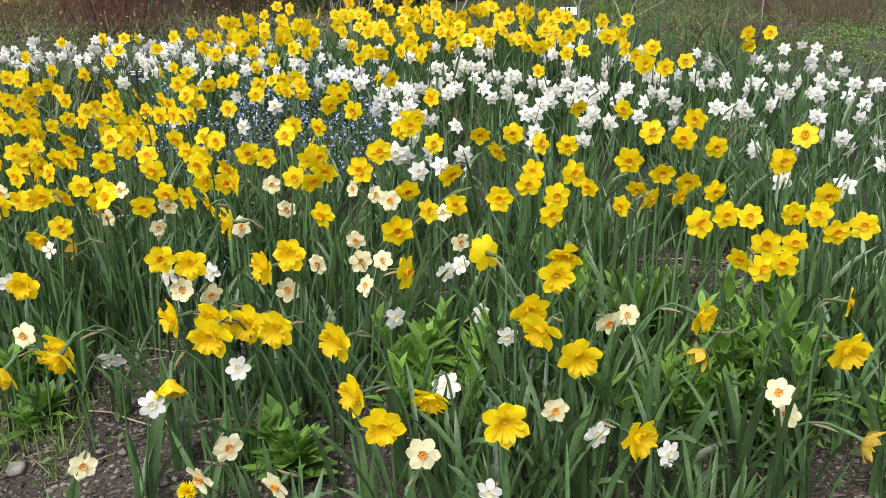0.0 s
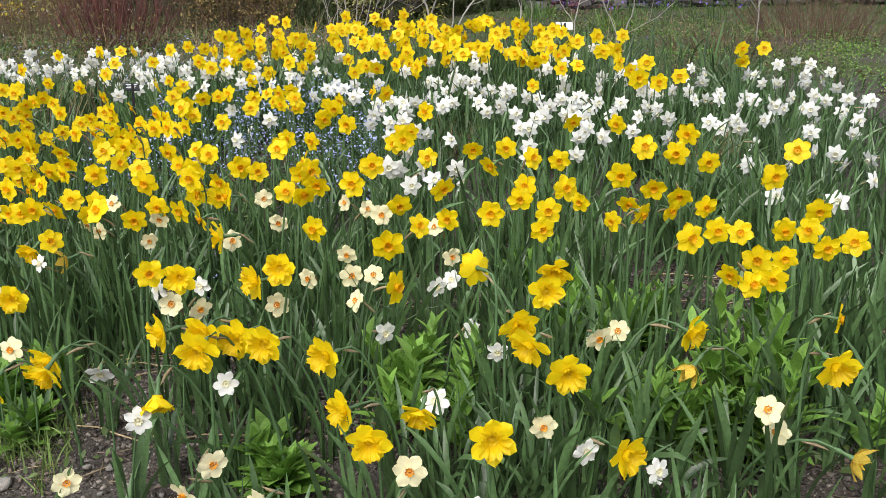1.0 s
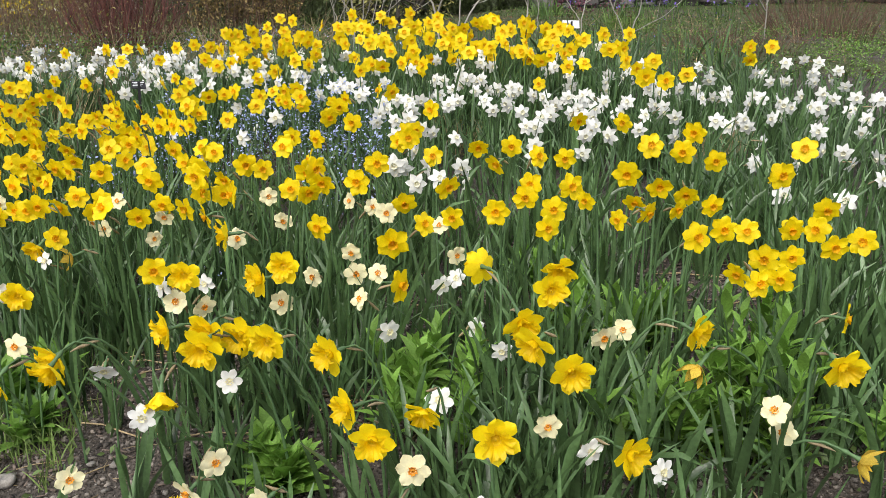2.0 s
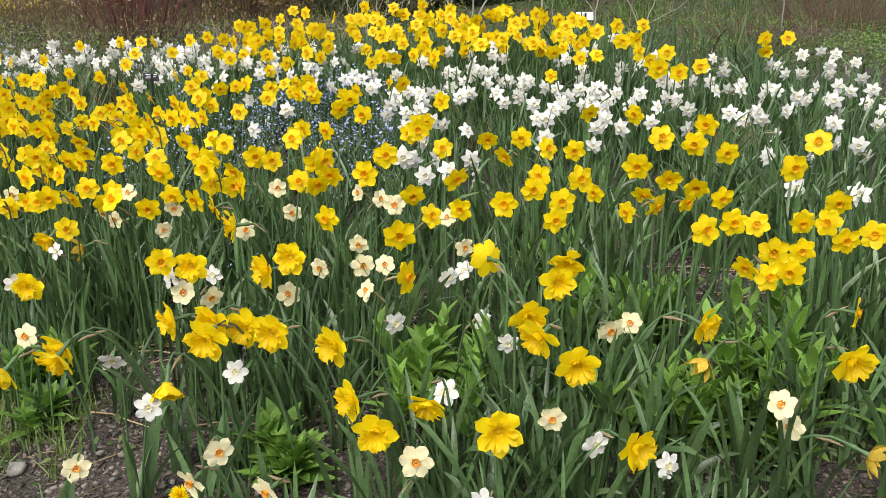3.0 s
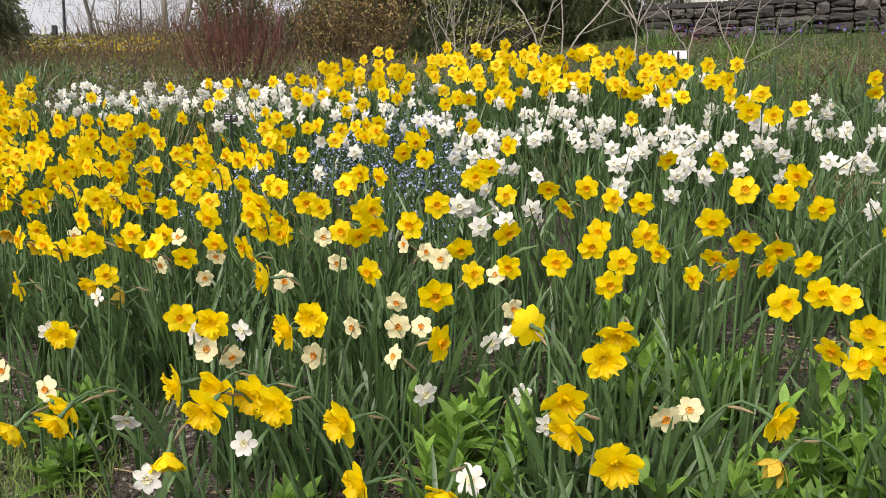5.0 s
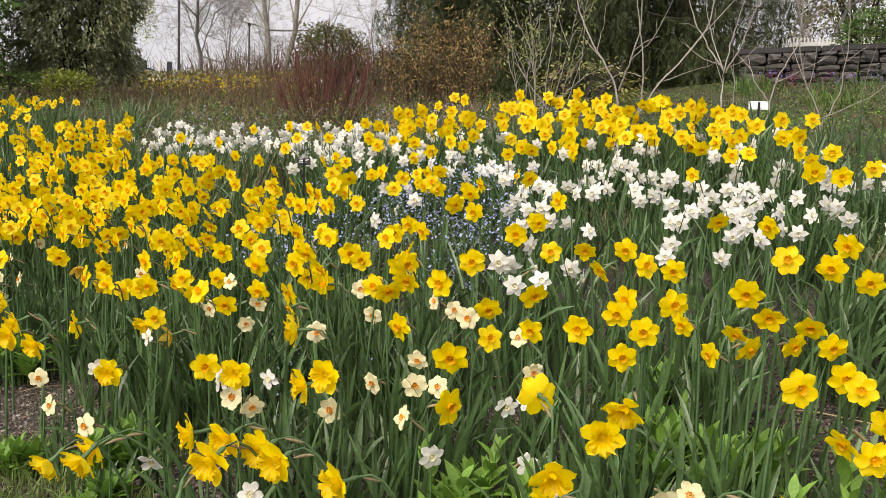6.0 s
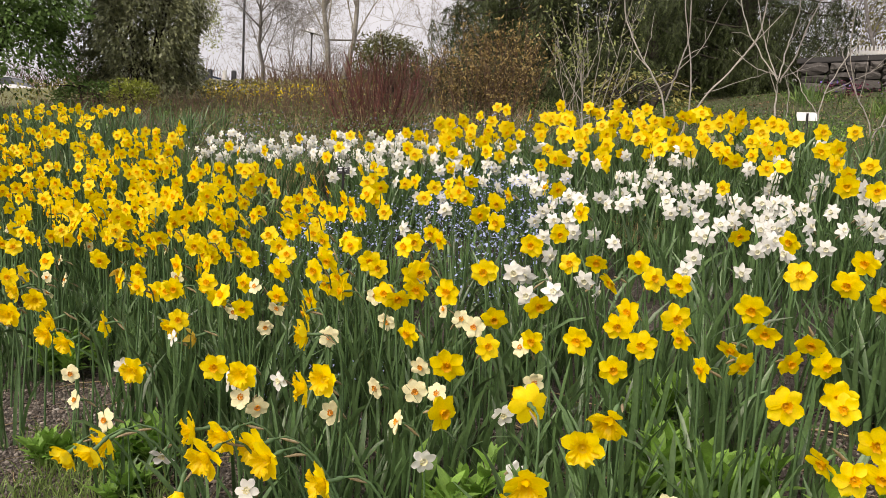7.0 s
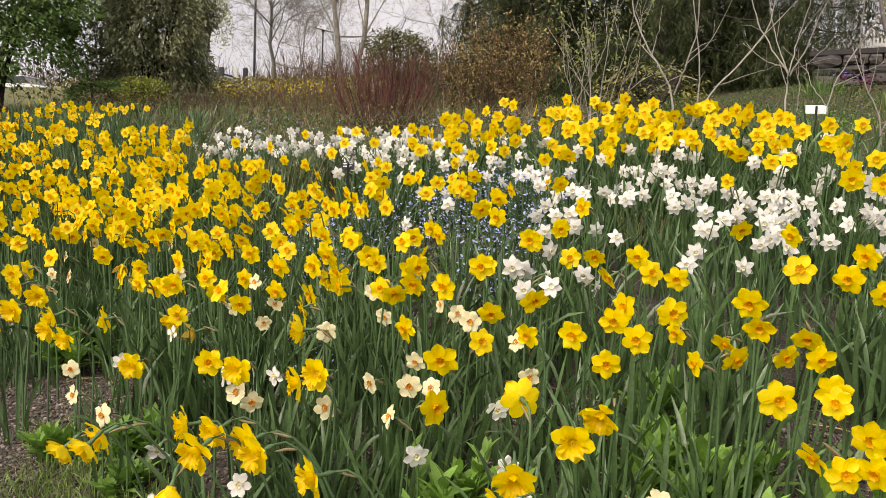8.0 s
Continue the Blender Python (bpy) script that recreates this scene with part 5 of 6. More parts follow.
# ---- shrubs and saplings ----
def twig_shrub(name, x, y, rx, ry, n, tall, material, bud, label, fan=0.35, thick=0.006, buds=0, bud_size=(0.02, 0.045), side=3, arch=False):
    """A thicket of thin stems that rise from the ground, with side twigs and, if wanted, opening leaves."""
    shrub = new(name)
    z = float(ground(x, y))
    shrub.location = (x, y, z)
    tagged(shrub, label, "shrub")
    s, tips = Soup(), []
    for _ in range(n):
        a, q = rng.uniform(0, 6.283), math.sqrt(rng.uniform())
        foot = np.array([rx * q * math.cos(a), ry * q * math.sin(a), 0])
        foot[2] = ground(x + foot[0], y + foot[1]) - z - 0.02
        out = np.array([math.cos(a) * fan * q + rng.normal(0, 0.08), math.sin(a) * fan * q * 0.6 + rng.normal(0, 0.08), 1])
        h = tall * rng.uniform(0.6, 1.05) * (1 - 0.25 * q)
        top = foot + out * h
        line = bezier(foot, foot + (0, 0, h * 0.3), top - (out * 0.3 + rng.normal(0, 0.06, 3)) * h, top, 7)
        if arch:
            line = bezier(foot, foot + (out * (1, 1, 0.35) + rng.normal(0, 0.08, 3)) * h * 0.55, top - (rng.normal(0, 0.08), rng.normal(0, 0.08), 0.35 * h), top, 7)
        s.add(*tube(line, np.linspace(thick, thick * 0.35, 7), 4))
        tips.extend(line[2:])
        for _ in range(side):
            i = int(rng.integers(2, 6))
            d = out / np.linalg.norm(out) + rng.normal(0, 0.35, 3)
            end = line[i] + d * h * rng.uniform(0.15, 0.35)
            s.add(*tube(np.array([line[i], (line[i] + end) / 2 + rng.normal(0, 0.01, 3), end]), np.array([0.45, 0.35, 0.2]) * thick, 4))
            tips.extend([end, (line[i] + end) / 2])
    part("thicket", s.mesh("thicket", material), shrub)
    if buds:
        tips = np.array(tips)
        v, f = leaflet(1, 0.5, 0.3, 0.2, 2)
        b = Soup()
        p = tips[rng.integers(0, len(tips), buds)] + rng.normal(0, 0.02, (buds, 3))
        b.many(v, f, sprays(p, rng.uniform(0, 6.283, buds), rng.normal(0.5, 0.5, buds), rng.normal(0, 0.6, buds), rng.uniform(*bud_size, buds)))
        part("foliage", b.mesh("foliage", bud), shrub, "opening green leaves")


twig_shrub("red_dogwood", -3.28, 8.15, 0.32, 0.32, 84, 1.0, M_RED, M_RUSTBUD, "leafless red-stemmed dogwood shrub behind the bed", 0.55, 0.0074, 400, (0.012, 0.025), side=7, arch=True)
twig_shrub("budding_shrub", -2.25, 9.0, 0.60, 0.5, 72, 1.25, M_BROWN, M_RUSTBUD, "dense brown twiggy shrub with opening leaves", 0.28, 0.0058, 5600, (0.026, 0.050), side=6)
twig_shrub("bare_shrub", -4.2, 8.6, 0.7, 0.5, 60, 0.65, M_BROWN, M_BUD, "thin bare brown shrub in the ground cover", 0.3, 0.004, 200)
twig_shrub("bare_shrub", -5.6, 10.2, 1.0, 0.6, 70, 0.75, M_BROWN, M_BUD, "thin bare brown shrub in the ground cover", 0.3, 0.004, 300)
twig_shrub("bare_shrub", -3.2, 7.4, 0.5, 0.35, 45, 0.50, M_BROWN, M_BUD, "thin bare brown shrub in the ground cover", 0.3, 0.003, 120)
twig_shrub("bare_shrub", -6.6, 12.6, 1.1, 0.8, 70, 1.1, M_BROWN, M_BUD, "thin bare brown shrub in the ground cover", 0.35, 0.005, 250)
twig_shrub("brown_shrub", -2.1, 5.15, 0.16, 0.1, 26, 0.42, M_BROWN, M_BUD, "small brown twiggy shrub among the daffodils", 0.2, 0.003)
twig_shrub("pale_dry_shrub", -2.45, 4.75, 0.30, 0.24, 64, 0.46, M_DRY, M_BUD, "dry straw-coloured twigs among the daffodils", 0.6, 0.0025, 160, (0.008, 0.016))
twig_shrub("pale_dry_shrub", 1.20, 3.35, 0.07, 0.07, 24, 0.34, M_DRY, M_BUD, "small yellowish budding shrub among white daffodils", 0.5, 0.0022, 260, (0.007, 0.014))
twig_shrub("pale_dry_shrub", 0.08, 3.95, 0.06, 0.06, 16, 0.30, M_DRY, M_BUD, "small yellowish budding shrub among white daffodils", 0.5, 0.0022, 220, (0.008, 0.016))
twig_shrub("dry_tuft_shrub", 2.3, 6.3, 0.5, 0.35, 110, 0.26, M_BROWN, M_BUD, "low mound of dry brown twigs on the slope", 0.9, 0.003)
twig_shrub("dry_tuft_shrub", 3.6, 7.4, 0.6, 0.45, 150, 0.42, M_BROWN, M_BUD, "low mound of dry brown twigs on the slope", 0.8, 0.003)
twig_shrub("dry_tuft_shrub", 4.2, 9.2, 0.7, 0.5, 120, 0.50, M_BROWN, M_BUD, "low mound of dry brown twigs on the slope", 0.8, 0.003)


def sapling(x, y, stems, label, leaves=0, thicket=0):
    """A young multi-stemmed tree. Each stem: thickness and then (aside, up) along its way, in metres. thicket: further slender stems round its foot."""
    stems = list(stems)
    for _ in range(thicket):
        a, lean = rng.uniform(-0.18, 0.3), rng.normal(0.05, 0.3)
        up = rng.uniform(0.7, 1.25)
        stems.append((0.0075, (a, -0.05), (a + lean * 0.15, up * 0.3), (a + lean * 0.5 + rng.normal(0, 0.05), up * 0.65), (a + lean * 0.9, up)))
    tree = new("sapling")
    z = float(ground(x, y))
    tree.location = (x, y, z)
    tagged(tree, label, "young tree")
    ends = []
    for thick, *way_points in stems:
        p = np.array([(a, rng.normal(0, 0.04) if i else 0.0, u) for i, (a, u) in enumerate(way_points)])
        t = np.linspace(0, len(p) - 1, len(p) * 4)
        q = np.stack([np.interp(t, np.arange(len(p)), p[:, j]) for j in range(3)], -1)
        q[1:-1] = (q[:-2] + 2 * q[1:-1] + q[2:]) / 4
        q[1:-1] += rng.normal(0, 0.004, q[1:-1].shape)
        part("branch", quads("branch", *tube(q, 0.60 * np.linspace(thick, thick * 0.35, len(q)), 7), M_GREYBARK), tree)
        ends.extend(q[len(q) // 2:])
        for _ in range(3 if len(way_points) > 3 else 1):
            k = int(rng.integers(len(q) // 3, len(q) - 2))
            out = (q[k + 1] - q[k]) / np.linalg.norm(q[k + 1] - q[k]) + rng.normal(0, 0.55, 3) + (0, 0, 0.25)
            tip = q[k] + out * rng.uniform(0.08, 0.24)
            part("twig", quads("twig", *tube([q[k], (q[k] + tip) / 2 + rng.normal(0, 0.008, 3), tip], np.array([0.3, 0.24, 0.12]) * thick, 5), M_GREYBARK), tree)
            ends.append(tip)
    if leaves:
        ends = np.array(ends)
        v, f = leaflet(1, 0.5, 0.3, 0.2, 2)
        b = Soup()
        p = ends[rng.integers(0, len(ends), leaves)] + rng.normal(0, 0.04, (leaves, 3))
        b.many(v, f, sprays(p, rng.uniform(0, 6.283, leaves), rng.normal(0.4, 0.5, leaves), rng.normal(0, 0.6, leaves), rng.uniform(0.03, 0.06, leaves)))
        part("foliage", b.mesh("foliage", M_PALEBUD), tree, "few pale opening leaves")


GREY = "leafless young tree with several slender pale grey stems"
sapling(0.03, 6.95, [
    (0.016, (-0.05, -0.05), (-0.10, 0.35), (-0.28, 0.62), (-0.45, 0.95), (-0.50, 1.35), (-0.48, 1.8)),
    (0.013, (-0.08, 0.3), (0.0, 0.55), (0.08, 0.85), (0.06, 1.2), (0.08, 1.8)),
    (0.013, (0.06, -0.05), (0.12, 0.3), (0.09, 0.7), (0.02, 1.05), (0.03, 1.8)),
    (0.014, (0.02, -0.05), (0.22, 0.35), (0.46, 0.6), (0.62, 0.85), (0.66, 1.3), (0.70, 1.8)),
    (0.007, (0.22, 0.36), (0.5, 0.46), (0.76, 0.55)),
    (0.007, (0.1, 0.42), (-0.05, 0.46), (-0.3, 0.3)),
    (0.007, (0.0, 0.55), (0.18, 0.75), (0.35, 1.1)),
    (0.006, (-0.28, 0.62), (-0.24, 0.85), (-0.22, 1.05)),
], GREY)
sapling(0.86, 8.2, [
    (0.017, (0.0, -0.05), (0.0, 0.3), (0.0, 0.40)),
    (0.012, (0.0, 0.38), (-0.18, 0.65), (-0.34, 0.95), (-0.42, 1.35), (-0.40, 1.8)),
    (0.010, (0.0, 0.38), (-0.12, 0.7), (-0.22, 1.05), (-0.25, 1.3)),
    (0.011, (0.0, 0.36), (0.06, 0.7), (0.14, 1.0), (0.17, 1.8)),
    (0.012, (0.02, 0.36), (0.14, 0.6), (0.24, 0.95), (0.42, 1.35), (0.46, 1.8)),
    (0.008, (0.0, 0.42), (-0.2, 0.5), (-0.42, 0.68)),
    (0.008, (0.1, -0.03), (0.11, 0.3), (0.05, 0.44)),
    (0.007, (0.02, 0.40), (0.2, 0.5), (0.4, 0.75)),
], GREY)
sapling(1.32, 5.75, [
    (0.009, (0.0, -0.05), (-0.02, 0.22), (-0.13, 0.45), (-0.18, 0.7), (-0.16, 1.2)),
    (0.009, (0.0, 0.15), (0.10, 0.35), (0.12, 0.7), (0.06, 1.3)),
    (0.008, (-0.35, 0.1), (-0.30, 0.42), (-0.19, 0.65), (-0.02, 0.95), (0.1, 1.2)),
    (0.006, (-0.33, 0.3), (-0.44, 0.45), (-0.47, 0.6)),
    (0.006, (-0.30, 0.42), (-0.12, 0.52), (0.05, 0.62)),
    (0.006, (0.0, 0.2), (0.3, 0.35), (0.5, 0.55)),
], GREY)
sapling(-0.85, 7.6, [
    (0.010, (0.0, -0.05), (-0.02, 0.4), (-0.08, 0.8), (-0.12, 1.25)),
    (0.009, (0.05, -0.05), (0.10, 0.45), (0.14, 0.8), (0.20, 1.3)),
    (0.009, (0.1, -0.05), (0.22, 0.4), (0.30, 0.75), (0.34, 1.05)),
    (0.008, (0.12, 0.1), (-0.12, 0.4), (-0.3, 0.75)),
    (0.008, (0.0, 0.1), (0.25, 0.25), (0.5, 0.45), (0.75, 0.55)),
    (0.007, (0.02, 0.5), (0.12, 0.8), (0.08, 1.1)),
    (0.007, (-0.05, 0.6), (-0.2, 0.9), (-0.28, 1.1)),
    (0.007, (0.3, 0.2), (0.42, 0.6), (0.40, 1.0), (0.5, 1.3)),
], "thin grey multi-stemmed shrub with a few pale leaves", 420, 9)
sapling(2.9, 7.2, [
    (0.010, (0.0, -0.05), (0.02, 0.4), (-0.06, 0.9), (-0.04, 1.6)),
    (0.008, (0.0, 0.3), (0.18, 0.7), (0.26, 1.3)),
    (0.007, (0.0, 0.25), (-0.25, 0.55), (-0.35, 1.1)),
], GREY)


# ---- evergreens and trees ----
def spruce(x, y, tall, spread, branches, label):
    """An old spruce with boughs to the ground and long hanging twigs."""
    tree = new("spruce_tree")
    z = float(ground(x, y))
    tree.location = (x, y, z)
    tagged(tree, label, "spruce tree")
    part("trunk", quads("trunk", *tube([(0, 0, -0.1), (0.02, 0, tall * 0.4), (0, 0.03, tall)], [0.20, 0.13, 0.02], 10), M_DARKBARK), tree)
    wood, needles = Soup(), Soup()
    # one spray: a thin shoot with pairs of needles
    v, f = [], []
    for i in range(4):
        u = i / 4
        for q in (-1, 1):
            k = len(v)
            v += [(u, 0, 0), (u + 0.12, 0, 0), (u + 0.34, q * 0.15 * (1 - 0.4 * u), -0.03 + 0.02 * i), (u + 0.26, q * 0.16 * (1 - 0.4 * u), -0.03)]
            f.append((k, k + 1, k + 2, k + 3))
    v, f = np.array(v), np.array(f)
    rows = []
    for i in range(branches):
        # boughs close together low down, sparser towards the top
        share = (i + rng.uniform()) / branches
        h = tall * (0.02 + 0.96 * share ** 1.7)
        a = i * 2.4 + rng.normal(0, 0.2)
        reach = spread * (1 - h / tall) ** 0.7 * rng.uniform(0.75, 1.05) + 0.2
        d = np.array([math.cos(a), math.sin(a), 0])
        p0 = np.array([0, 0, h])
        p3 = p0 + d * reach + (0, 0, -0.12 * reach)
        line = bezier(p0, p0 + d * reach * 0.35 + (0, 0, 0.1), p3 - d * reach * 0.3 - (0, 0, 0.15 * reach), p3, 10)
        wood.add(*tube(line, np.linspace(0.03, 0.005, 10), 4))
        side = np.array([-d[1], d[0], 0])
        for _ in range(int((54 if h < 5.5 else 10) * reach)):
            q = rng.uniform(0.06, 1) ** 0.7
            at = line[min(9, int(q * 9.99))] + side * rng.normal(0, 0.17 * reach * (1.15 - q)) + rng.normal(0, 0.03, 3)
            drop = rng.uniform(0.25, 0.85)
            sway = rng.normal(0, 0.06, 2)
            for k in range(4):
                u = k / 4
                rows.append((at[0] + sway[0] * u, at[1] + sway[1] * u, at[2] - drop * u, rng.uniform(0, 6.283), rng.normal(-0.95, 0.4), rng.uniform(0.10, 0.19) * (1.15 - 0.4 * u)))
    r = np.array(rows)
    needles.many(v, f, sprays(r[:, :3], r[:, 3], r[:, 4], rng.uniform(-1.2, 1.2, len(r)), r[:, 5]))
    part("branchwork", wood.mesh("branchwork", M_DARKBARK), tree, "brown drooping boughs")
    part("foliage", needles.mesh("foliage", M_SPRUCE), tree, "dark hanging needle sprays")


SPRUCE = "tall dark green spruce with drooping boughs down to the ground"
spruce(-2.95, 14.6, 8.5, 2.05, 105, SPRUCE)
spruce(-4.0, 15.8, 7.5, 1.6, 80, SPRUCE)
spruce(-0.9, 14.2, 10.0, 2.2, 85, SPRUCE)
spruce(0.6, 15.2, 9.5, 2.05, 80, SPRUCE)
spruce(-1.8, 17.0, 11.0, 2.6, 60, SPRUCE)
spruce(0.1, 17.6, 10.5, 2.2, 60, SPRUCE)


def leafy_mass(name, x, y, rx, ry, tall, n, leaf_long, leaf_wide, material, label, category, low=0.0, stems=9, gaps=0.0, seed=1, dip=-0.35):
    """A shrub or small tree: forking stems under a lumpy crown of many leaves, thicker towards its outside, with gaps."""
    thing = new(name)
    z = float(ground(x, y))
    thing.location = (x, y, z)
    tagged(thing, label, category)
    wood = Soup()
    for _ in range(stems):
        a = rng.uniform(0, 6.283)
        top = np.array([rx * 0.6 * math.cos(a), ry * 0.6 * math.sin(a), tall * rng.uniform(0.5, 0.95)])
        line = bezier((0.1 * math.cos(a), 0.1 * math.sin(a), -0.1), (0.15 * math.cos(a), 0.15 * math.sin(a), tall * 0.3), top * (0.8, 0.8, 0.7), top, 8)
        wood.add(*tube(line, np.linspace(0.05, 0.012, 8), 5))
        for _ in range(7):
            i = int(rng.integers(2, 8))
            end = line[i] + rng.normal(0, 0.35, 3) * (rx, ry, tall * 0.5)
            wood.add(*tube(bezier(line[i], line[i] + (0, 0, 0.1), (line[i] + end) / 2 + rng.normal(0, 0.08, 3), end, 5), np.linspace(0.014, 0.004, 5), 4))
    part("branchwork", wood.mesh("branchwork", M_DARKBARK), thing, "dark brown branches")
    k = int(n * 2.2)
    d = rng.normal(0, 1, (k, 3))
    d /= np.linalg.norm(d, axis=1, keepdims=True)
    lump = np.array([0.80 + 0.36 * noise.noise(Vector(q) * 2.3 + Vector((seed * 7, 0, 0))) + 0.16 * noise.noise(Vector(q) * 6 + Vector((0, seed * 5, 0))) for q in d])
    low_half = d[:, 2] < 0
    d[low_half, :2] /= np.maximum(0.25, np.hypot(d[low_half, 0], d[low_half, 1]))[:, None] ** 0.85
    rad = lump * rng.uniform(0.1, 1, k) ** 0.25
    mid = low + (tall - low) / 2
    p = d * rad[:, None] * (rx * 1.15, ry * 1.15, (tall - low) * 0.62) + (0, 0, mid)
    ok = np.array([noise.noise(Vector(q) * 1.9 + Vector((0, 0, seed * 3))) > gaps - 0.6 for q in p]) & (p[:, 2] > 0.02)
    p = p[ok][:n]
    s = Soup()
    v, f = leaflet(1, leaf_wide / leaf_long, 0.15, -0.15, 2)
    c = len(p)
    s.many(v, f, sprays(p, np.arctan2(p[:, 1] / ry, p[:, 0] / rx) + rng.normal(0, 0.8, c), rng.normal(dip, 0.45, c), rng.normal(0, 0.5, c), rng.uniform(0.7, 1.25, c) * leaf_long))
    part("crown", s.mesh("crown", material), thing)


leafy_mass("rhododendron", -9.9, 12.0, 1.10, 1.1, 3.05, 30000, 0.09, 0.036, M_RHODO, "large dark evergreen rhododendron with drooping leathery leaves", "shrub", 0.0, 7, 0.06, 1, -0.65)
leafy_mass("evergreen_tree", -11.5, 9.9, 2.1, 1.2, 4.4, 30000, 0.085, 0.05, M_TREELEAF, "broad green-leaved tree with light showing through", "tree", 0.45, 5, 0.24, 2, -0.6)
leafy_mass("low_shrub", -8.8, 10.5, 0.45, 0.4, 0.56, 2200, 0.055, 0.03, M_LIME, "low rounded yellow-green shrub", "shrub", 0.0, 6, 0.2, 3, 0.2)
leafy_mass("low_shrub", -9.75, 10.5, 0.62, 0.45, 0.52, 2600, 0.06, 0.032, M_TREELEAF, "low rounded green shrub", "shrub", 0.0, 6, 0.2, 4, 0.1)
leafy_mass("round_evergreen", -7.7, 18.2, 0.95, 0.9, 1.65, 8000, 0.07, 0.035, M_OLIVE, "rounded olive green evergreen behind the dogwood", "shrub", 0.3, 6, 0.1, 5)
leafy_mass("green_shrub", 3.5, 14.3, 0.55, 0.5, 1.2, 2200, 0.07, 0.035, M_TREELEAF, "bright green shrub behind the stone wall", "shrub", 0.2, 6, 0.25, 6)
leafy_mass("green_shrub", -0.6, 9.9, 0.7, 0.5, 0.55, 900, 0.06, 0.025, M_BUD, "low leafy shrub under the spruce", "shrub", 0.0, 5, 0.3, 7)


def bare_tree(name, x, y, tall, trunks, material, label, spread=0.5, thick=0.12, depth=4, seed=1, fork=0.35):
    """A leafless tree: trunks that fork again and again into fine twigs."""
    r = np.random.default_rng(seed)
    tree = new(name)
    tree.location = (x, y, float(ground(x, y)))
    tagged(tree, label, "bare tree")
    twigs = Soup()

    def grow(p, d, length, rad, level, wood):
        n = 6 if level < 3 else 3
        pts = [p]
        for _ in range(n - 1):
            d = d + r.normal(0, 0.10, 3)
            d = d / np.linalg.norm(d)
            pts.append(pts[-1] + d * length / (n - 1))
        pts = np.array(pts)
        wood.add(*tube(pts, np.linspace(rad, rad * 0.55, n), 7 if level == 0 else 4 if level < 3 else 3))
        if level >= depth:
            return
        for i in range((11, 6, 4, 4, 3)[level]):
            k = int(r.integers(n // 3, n)) if i else n - 1
            nd = d + r.normal(0, spread, 3) + (0, 0, 0.12)
            grow(pts[k], nd / np.linalg.norm(nd), length * r.uniform(0.42, 0.7), max(0.0045, rad * (0.62 if i == 0 else 0.36)), level + 1, twigs)

    for dx, lean in trunks:
        wood = Soup()
        grow(np.array([dx * 0.3, 0, -0.1]), np.array([lean, 0, 1.0]) / math.hypot(lean, 1), tall * 0.5, thick, 0, wood)
        part("trunk", wood.mesh("trunk", material), tree)
    part("branchwork", twigs.mesh("branchwork", material), tree, "bare fine twigs")


BARE = "leafless grey-brown tree against the pale sky"
bare_tree("bare_tree", -12.8, 20.3, 5.2, [(0, 0.02)], M_FARBARK, BARE, 0.6, 0.07, 5, 3)
bare_tree("birch_tree", -10.05, 19.8, 8.5, [(-0.3, -0.03), (0.3, 0.30)], M_BIRCH, "pale-barked birch with two trunks and fine bare twigs", 0.5, 0.085, 5, 5)
bare_tree("bare_tree", -18.5, 24.5, 7.5, [(0, 0.15)], M_FARBARK, BARE, 0.6, 0.08, 5, 8)
bare_tree("bare_tree", -18.6, 31.0, 7.0, [(0, 0.1)], M_FARBARK, BARE, 0.7, 0.045, 5, 11)
bare_tree("bare_tree", -14.0, 38.0, 9.0, [(0, 0.05)], M_FARBARK, BARE, 0.6, 0.045, 4, 14)
bare_tree("bare_tree", -22.0, 42.0, 9.0, [(0, -0.05)], M_FARBARK, BARE, 0.6, 0.05, 4, 17)
bare_tree("bare_tree", -9.0, 30.0, 7.0, [(0, 0.05)], M_FARBARK, BARE, 0.6, 0.04, 4, 19)
bare_tree("bare_tree", 3.4, 19.0, 5.5, [(0, -0.1), (0.6, 0.15)], M_FARBARK, BARE, 0.7, 0.05, 5, 23)
leafy_mass("young_tree", 4.6, 20.0, 1.9, 1.2, 4.6, 10000, 0.09, 0.05, M_BUD, "young tree with sparse pale green leaves behind the wall", "tree", 0.3, 6, 0.3, 12)
bare_tree("bare_tree", -6.5, 25.0, 6.5, [(0, 0.05)], M_FARBARK, BARE, 0.6, 0.035, 4, 21)
leafy_mass("willow_tree", -16.0, 21.0, 1.1, 0.9, 5.9, 5200, 0.09, 0.03, M_LIME, "tall willow with a haze of yellow-green young leaves", "tree", 1.2, 2, 0.45, 9)

# a belt of bare brush and small conifers beyond the street
def brush(name, x0, x1, y0, y1, n, tall, material, label):
    s = Soup()
    for _ in range(n):
        x, y = rng.uniform(x0, x1), rng.uniform(y0, y1)
        p = np.array([x, y, ground(x, y)])
        h = tall * rng.uniform(0.5, 1.1) * (0.8 + 0.4 * noise.noise((x * 0.2, y * 0.2, 4)))
        q = p + (rng.normal(0, 0.25) * h, rng.normal(0, 0.2) * h, h)
        s.add(*tube(np.array([p, (p + q) / 2 + rng.normal(0, 0.1, 3), q]), np.array([0.010, 0.007, 0.003]) * tall ** 0.9, 3))
        for _ in range(2):
            e = (p + q) / 2 + rng.normal(0, 0.3, 3) * h + (0, 0, 0.3 * h)
            s.add(*tube(np.array([(p + q) / 2, e]), np.array([0.005, 0.002]) * tall ** 0.9, 3))
    tagged(new(name, s.mesh(name, material)), label, "brush", kind="stuff")


